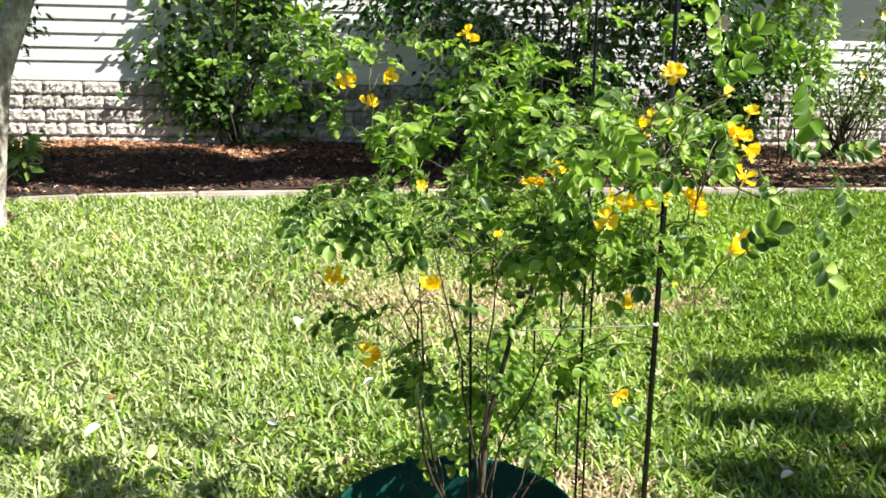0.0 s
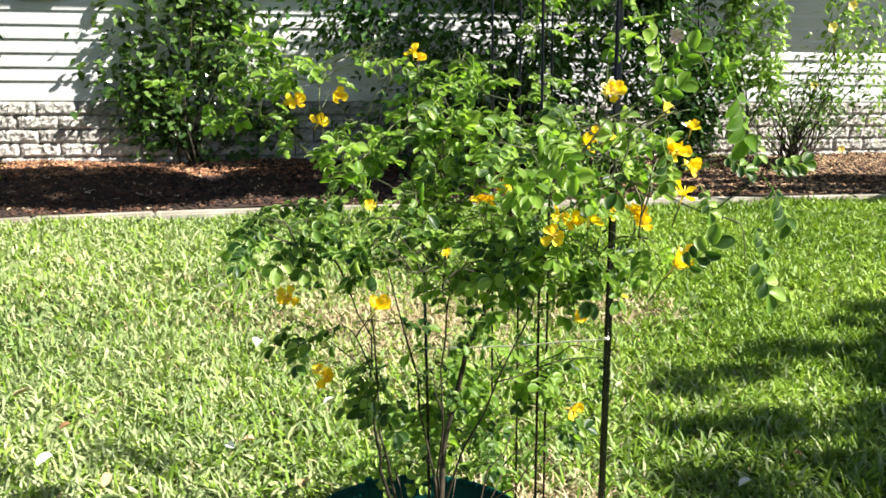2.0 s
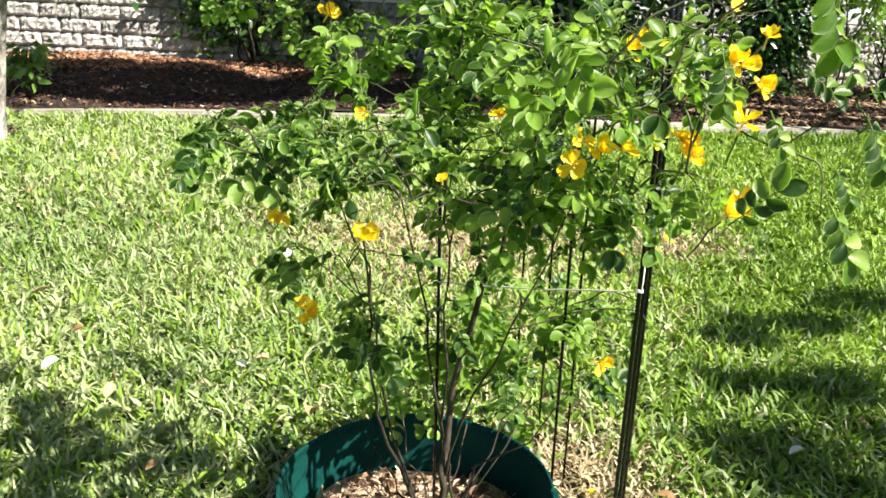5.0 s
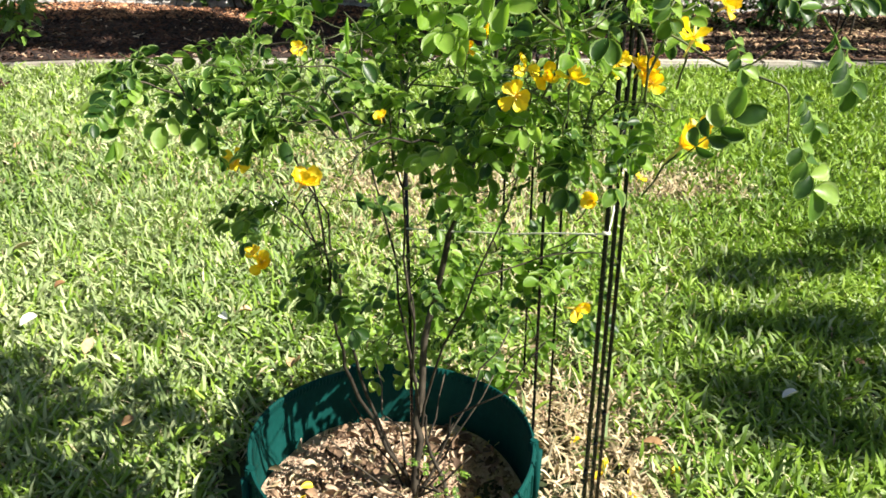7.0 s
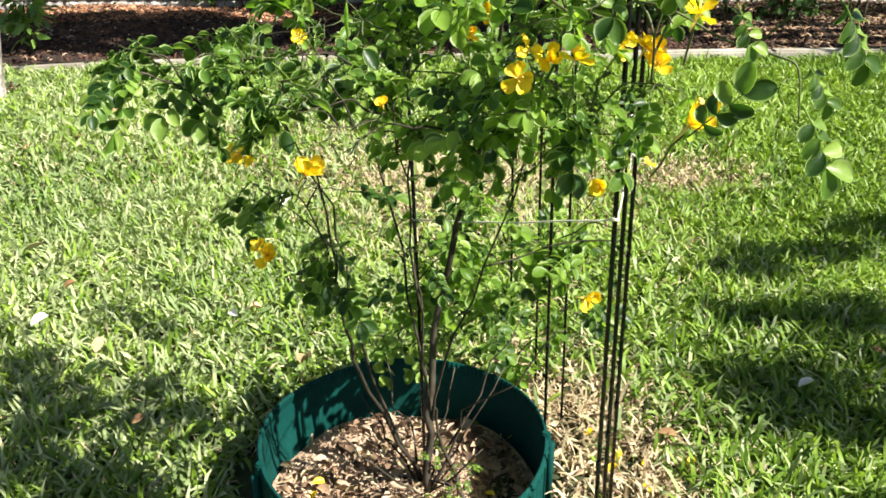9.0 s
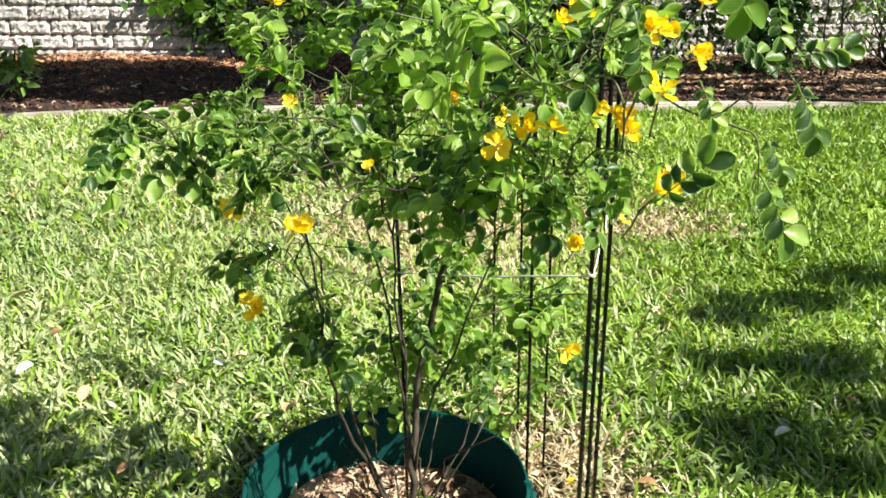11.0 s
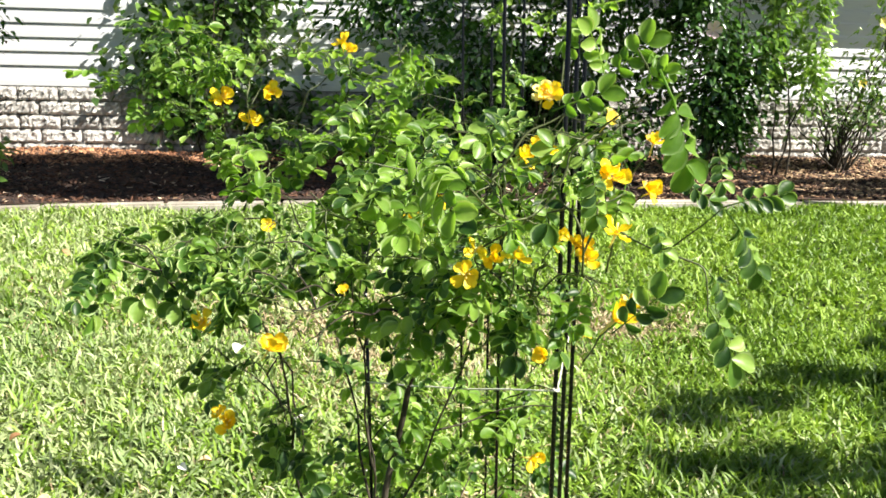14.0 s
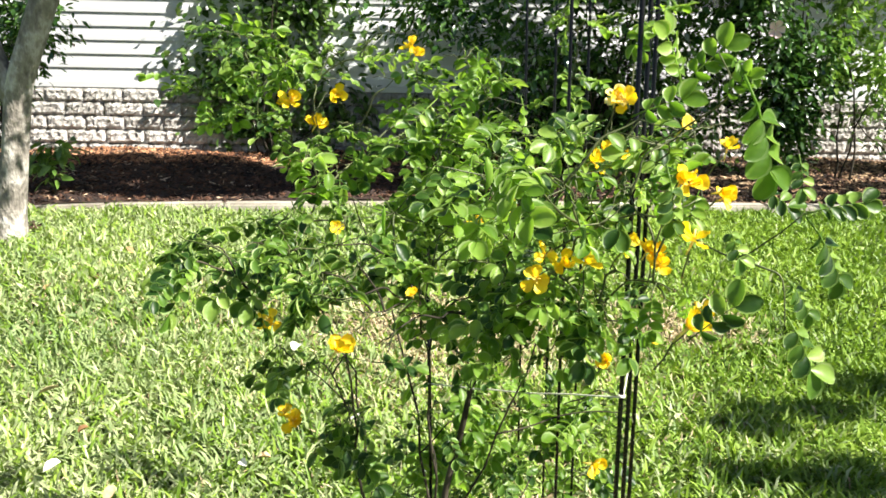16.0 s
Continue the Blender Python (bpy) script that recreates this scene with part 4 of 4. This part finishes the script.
frng = np.random.default_rng(5)
for i, p in enumerate(FLOWERS + MORE):
    flower(bush, p, 1.15 if i < 5 else 0.7 if i == 6 else 1.05 if i in (5, 7, 8, 9) else 0.84 if i < len(FLOWERS) else 0.5 if i in (25, 26, 27, 28) else 0.76, frng, pale=i in (23, 24))
    if i % 2 == 0 and i < 25:
        flower(bush, np.array(p) + frng.normal(0, 0.013, 3), 0.75, frng)
    part("stalk", tube("stalk", wavy(np.array(p) + (0, 0.01, -0.012), np.array(p) + frng.normal(0, 0.02, 3) + (0, 0.05, -0.06), 0.05, frng, 3), [0.0012] * 4, M_twig, 4), bush)


def pod(p, length, yaw):
    """A slim pale seed pod hanging from a twig."""
    v, t = tube_arrays([(0, 0, 0), (0.002, 0, -length * 0.25), (0.004, 0, -length * 0.6), (0.0, 0, -length)], [0.0012, 0.0045, 0.0042, 0.0008], 7)
    part("seed_pod", big_mesh("seed_pod", v * (1, 0.5, 1), t, M_leaf_young, True), bush, "pale yellow-green seed pod", None, Matrix.Translation(p) @ Matrix.Rotation(yaw, 4, "Z"))


for p, length, yaw in (((0.058, -0.76, 1.265), 0.035, 0.3), ((0.12, -0.5, 1.16), 0.05, 1.2), ((-0.05, -0.45, 1.15), 0.045, 2.0), ((0.2, -0.45, 1.2), 0.05, 0.8)):
    pod(p, length, yaw)


# ---- hedge shrubs in the bed ----
def hedge(name, label, at, size, leaves, leaf, material, stems, seed, hollow=0.35, lumps=9, wide=0.45, base=0.25, tips=()):
    """A bushy shrub: stems from one base, then leaves clumped round many twig ends inside an uneven outline, or round the tips given."""
    rng = np.random.default_rng(seed)
    t = thing(name, label, "shrub", at)
    sx, sy, sz = size
    ends = [np.array(p) for p in tips]
    for k in range(0 if tips else lumps):
        a, h = rng.uniform(0, 6.28), rng.uniform(base, 1)
        q = math.sqrt(rng.uniform(hollow, 1)) * (0.65 + 0.5 * math.sin(math.pi * min(1, h + 0.1)))
        ends.append(np.array([sx * q * math.cos(a) * 0.75, sy * q * math.sin(a) * 0.75, sz * h]))
    for k in range(stems):
        e = ends[k % len(ends)]
        b = np.array([rng.normal(0, 0.05), rng.normal(0, 0.05), -0.03])
        part("stem", tube("stem", wavy(b, e, 0.03, rng, 6), np.linspace(0.011, 0.004, 7), M_stem, 6), t)
    v, f = far_leaf(wide)
    c = rng.integers(0, len(ends), leaves)
    spread = np.array([sx, sy, sz * 0.42]) * (0.62 if lumps < 14 else 0.42)
    d = rng.normal(0, 0.5, (leaves, 3))
    pos = np.array(ends)[c] + d * spread * 0.8
    pos[:, 2] = np.clip(pos[:, 2], 0.04 + 0.25 * base * sz * rng.uniform(0.5, 1, leaves), sz * 1.1)
    yaw = np.arctan2(d[:, 1], d[:, 0]) + rng.normal(0, 0.8, leaves)
    turns = turns_of(yaw, rng.normal(0.35, 0.45, leaves), rng.normal(0, 0.5, leaves))
    a, b = scatter(v, f, pos, turns, np.repeat((leaf * rng.uniform(0.6, 1.3, leaves))[:, None], 3, 1))
    tagged(part("crown", big_mesh("crown", a, b, material, True), t), kind="stuff")
    return t


def bz(x, y):
    return float(bed_height(np.array(x), np.array(y)))


def hedge_flower(parent, p, r, material, label):
    """A broad five-petalled bloom facing out of the hedge."""
    f = part("bloom", tube("bloom", [(0, 0.03, 0), (0, -0.02, 0)], [0.004, 0.003], M_petal_pale, 5), parent, label, None, Matrix.Translation(Vector(p) - parent.location) @ Matrix.Rotation(radians(90), 4, "X"))
    me = petal_mesh("petal", r, material, 0.5)
    for k in range(5):
        part("petal", me, f, "", None, Matrix.Rotation(k * 1.2566, 4, "Z"))


hedge("hedge_shrub", "sparse green hedge shrub against the white siding", (-1.47, 7.13, bz(-1.47, 7.13)), (1.12, 0.05, 2.3), 2500, 0.10, M_hedge_mid, 18, 11, 0.05, 44, wide=0.66, base=0.10)
h2 = hedge("hibiscus_hedge", "large dark green hibiscus hedge with glossy leaves", (1.74, 6.3, bz(1.74, 6.3)), (2.0, 0.5, 2.8), 15000, 0.10, M_hibiscus, 16, 12, 0.1, 48, base=0.1)
hedge("bed_shrub", "thin twiggy shrub with few leaves and yellow flowers", (4.8, 6.1, bz(4.8, 6.1)), (0.75, 0.35, 0.85), 750, 0.065, M_hedge_mid, 22, 13, 0.3, 22, base=0.35)
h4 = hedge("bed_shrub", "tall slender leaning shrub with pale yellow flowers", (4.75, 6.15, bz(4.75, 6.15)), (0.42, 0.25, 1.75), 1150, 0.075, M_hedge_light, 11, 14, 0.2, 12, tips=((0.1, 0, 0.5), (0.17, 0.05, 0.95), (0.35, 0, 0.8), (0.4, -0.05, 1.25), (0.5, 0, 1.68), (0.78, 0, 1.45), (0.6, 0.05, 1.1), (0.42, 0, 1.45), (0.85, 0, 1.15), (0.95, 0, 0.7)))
hedge("hibiscus_hedge", "dark green hibiscus shrub at the end of the hedge", (3.38, 6.15, bz(3.38, 6.15)), (0.72, 0.42, 2.7), 7600, 0.09, M_hibiscus, 6, 18, 0.1, 20, base=0.1)
# sun on the hedge end is put into a lighter leaf colour
hedge("hedge_shrub", "sunlit end of the dark hedge, given lighter green leaves", (4.12, 5.95, bz(4.12, 5.95)), (0.36, 0.3, 2.4), 2300, 0.085, M_hedge_light, 3, 17, 0.1, 16, base=0.3)
hedge_flower(h2, (3.06, 5.42, 1.48), 0.075, M_pink, "pink and white hibiscus bloom")
for p, r in (((4.99, 6.0, 1.60), 0.055), ((5.18, 6.0, 1.81), 0.055), ((4.86, 6.0, 1.03), 0.045), ((5.26, 6.0, 0.37), 0.04)):
    hedge_flower(h4, p, r, M_petal_pale, "yellow bloom")

# ---- trees ----
tree = thing("tree", "pale-barked tree with a leaning trunk by the bed", "tree", (-2.66, 3.84, 0))
trunk_pts = [(-0.03, 0, -0.1), (0.0, 0, 0.03), (0.03, 0, 0.2), (0.075, 0, 0.47), (0.115, 0, 0.72), (0.17, 0, 1.02), (0.27, 0, 1.28), (0.375, 0, 1.54), (0.53, -0.02, 1.9), (0.7, -0.1, 2.4), (0.8, -0.1, 3.0)]
part("trunk", tube("trunk", smooth_path(trunk_pts, 3), np.interp(np.linspace(0, 1, 31), [0, 0.1, 0.2, 0.35, 0.7, 1], [0.17, 0.115, 0.092, 0.082, 0.082, 0.05]), M_bark, 16), tree)
part("limb", tube("limb", smooth_path([(0.12, 0.02, 0.9), (-0.02, 0.08, 1.25), (-0.16, 0.15, 1.7), (-0.4, 0.2, 2.8)], 3), np.linspace(0.075, 0.035, 10), M_bark, 12), tree)
hedge("bed_shrub", "dark leafy shrub behind the tree trunk", (-3.75, 6.2, bz(-3.75, 6.2)), (0.75, 0.4, 2.2), 5000, 0.08, M_hibiscus, 8, 15, 0.1, 14, base=0.2)
hedge("bed_plant", "small broad-leaved green plant by the tree trunk", (-2.95, 5.25, bz(-2.95, 5.25)), (0.22, 0.18, 0.42), 130, 0.11, M_hedge_light, 5, 16, 0.1, 7, base=0.3)


def canopy(parent, blobs, leaves, leaf, seed, material, flat=(1, 1, 0.5)):
    rng = np.random.default_rng(seed)
    blobs = np.array(blobs, float)
    c = rng.integers(0, len(blobs), leaves)
    pos = blobs[c, :3] + rng.normal(0, 0.45, (leaves, 3)) * blobs[c, 3:4] * flat
    v, f = far_leaf(0.5)
    a, b = scatter(v, f, pos, turns_of(rng.uniform(0, 6.28, leaves), rng.normal(0.3, 0.5, leaves), rng.normal(0, 0.5, leaves)), np.repeat((leaf * rng.uniform(0.6, 1.3, leaves))[:, None], 3, 1))
    tagged(part("crown", big_mesh("crown", a, b, material, True), parent), kind="stuff")


# unseen crown, massed sunward of the trunk to shade its upper part
canopy(tree, [(1.7, -0.8, 3.1, 0.6), (1.2, -0.6, 2.7, 0.5), (0.6, -0.1, 3.5, 0.8), (-0.6, 0.2, 3.2, 0.8), (0.0, 0.2, 3.8, 0.9)], 6000, 0.1, 31, M_hibiscus)
for end in ((1.85, -0.6, 3.0), (1.3, -0.5, 3.1)):
    part("limb", tube("limb", wavy((0.7, -0.1, 2.4), end, 0.03, RNG, 6), np.linspace(0.05, 0.012, 7), M_bark, 7), tree)


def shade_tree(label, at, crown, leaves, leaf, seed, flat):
    """An unseen tree added for its shade: trunk, a limb to each foliage mass, and a crown of leaves."""
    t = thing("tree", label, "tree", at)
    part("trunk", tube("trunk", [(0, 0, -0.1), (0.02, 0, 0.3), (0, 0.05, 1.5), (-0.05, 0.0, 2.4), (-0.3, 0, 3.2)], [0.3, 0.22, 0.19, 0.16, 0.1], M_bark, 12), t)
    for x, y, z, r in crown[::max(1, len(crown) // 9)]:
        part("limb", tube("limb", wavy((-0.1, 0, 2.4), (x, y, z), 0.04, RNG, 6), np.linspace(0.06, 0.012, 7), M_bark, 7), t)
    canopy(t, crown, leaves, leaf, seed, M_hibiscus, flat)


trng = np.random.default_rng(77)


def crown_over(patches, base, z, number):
    """Foliage masses put sunward of the ground patches they are to shade: x from, x to, y from, y to, sparseness."""
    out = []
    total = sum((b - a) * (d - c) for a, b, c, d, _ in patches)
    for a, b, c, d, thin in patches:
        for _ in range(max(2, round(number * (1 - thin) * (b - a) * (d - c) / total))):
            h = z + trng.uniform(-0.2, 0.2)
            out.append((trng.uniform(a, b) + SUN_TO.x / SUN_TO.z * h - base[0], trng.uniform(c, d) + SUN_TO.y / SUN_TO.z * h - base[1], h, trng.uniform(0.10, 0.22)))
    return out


# both trees stand out of view, only their shade reaches the yard
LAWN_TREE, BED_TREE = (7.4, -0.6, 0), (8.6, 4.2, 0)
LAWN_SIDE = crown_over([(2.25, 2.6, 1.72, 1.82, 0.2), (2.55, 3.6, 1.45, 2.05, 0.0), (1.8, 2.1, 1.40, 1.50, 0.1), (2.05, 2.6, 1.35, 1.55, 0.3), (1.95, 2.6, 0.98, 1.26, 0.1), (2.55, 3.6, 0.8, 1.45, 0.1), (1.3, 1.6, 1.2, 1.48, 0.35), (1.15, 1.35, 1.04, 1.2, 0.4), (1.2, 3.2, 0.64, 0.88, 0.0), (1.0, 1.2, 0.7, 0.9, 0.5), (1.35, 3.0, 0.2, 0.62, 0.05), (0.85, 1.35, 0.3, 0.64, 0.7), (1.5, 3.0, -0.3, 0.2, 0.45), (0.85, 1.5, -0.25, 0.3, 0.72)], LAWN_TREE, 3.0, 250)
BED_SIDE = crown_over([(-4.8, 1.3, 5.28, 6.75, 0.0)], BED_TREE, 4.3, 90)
shade_tree("unseen leafy tree whose crown shades the lawn", LAWN_TREE, LAWN_SIDE, 16000, 0.075, 32, (1.1, 0.55, 0.3))
shade_tree("unseen tall tree added to shade the mulch bed", BED_TREE, BED_SIDE, 32000, 0.13, 33, (1.6, 1.0, 0.6))

# ---- small things on the lawn ----
def fallen(name, label, category, x, y, size, material, yaw, z=0.03):
    rng = np.random.default_rng(int(abs(x * 977 + y * 131)))
    v, f = leaf_template(size, size * 0.62, 0.25 + rng.uniform(0, 0.3), rng.uniform(-0.2, 0.3) * size, 0.2)
    ob = thing(name, label, category, data=big_mesh(name, v, f, material, True))
    ob.matrix_world = pose(x, y, z, rng.normal(0, 20), rng.normal(-12, 15), yaw)
    return ob


for x, y, s, yaw in ((-0.495, 1.71, 0.085, 80), (-1.12, 0.73, 0.055, 40), (1.04, 0.30, 0.048, 10), (0.04, 0.71, 0.045, 60), (-0.51, 0.76, 0.042, 130), (-0.21, 1.06, 0.045, 20), (-0.77, 2.67, 0.07, 10)):
    fallen("fallen_petal", "white petal lying on the lawn grass", "petal", x, y, s, M_white, yaw, 0.066)
fallen("fallen_leaf", "pale yellow-green leaf lying on the lawn grass", "leaf", -0.87, 0.46, 0.055, M_leaf_rim, 60, 0.06)
fallen("dead_leaf", "large pale tan dead leaf lying on the lawn grass", "leaf", -1.38, 1.30, 0.075, M_straw, 30, 0.06)
for x, y, s, yaw in ((-1.13, 1.02, 0.04, 20), (-0.89, 0.60, 0.05, 70), (-0.62, 1.72, 0.035, 150), (-1.9, 2.6, 0.06, 95), (-0.45, 0.85, 0.04, 200), (-0.68, 0.25, 0.035, 40), (-1.74, 2.85, 0.06, 300), (0.62, 0.15, 0.05, 330), (0.7, -0.1, 0.05, 60), (1.35, 0.5, 0.04, 10), (-0.27, 0.55, 0.06, 250), (-1.7, 3.35, 0.06, 140)):
    fallen("dead_leaf", "curled tan dead leaf lying on the lawn grass", "leaf", x, y, s, M_brown, yaw, 0.045)
for x, y, s, yaw in ((0.47, 0.02, 0.03, 30), (0.55, -0.05, 0.03, 120), (0.52, 0.1, 0.025, 220), (0.60, -0.12, 0.028, 80), (-0.12, -0.2, 0.03, 10), (0.0, -0.22, 0.028, 190), (-0.2, -0.05, 0.026, 75), (0.2, -0.05, 0.03, 140), (-0.05, -0.26, 0.03, 60), (0.24, -0.1, 0.026, 260), (-0.21, 0.01, 0.03, 20), (-0.16, -0.08, 0.024, 100), (0.44, 0.16, 0.03, 15), (0.49, 0.07, 0.028, 300), (0.66, 0.03, 0.03, 45), (0.02, -0.16, 0.03, 160), (0.58, 0.06, 0.024, 200)):
    inside_ring = x * x + y * y < 0.09
    fallen("fallen_petal", "yellow petal fallen in the ring" if inside_ring else "yellow petal fallen beside the ring", "petal", x, y, s, M_petal, yaw, 0.042 if inside_ring else 0.035)
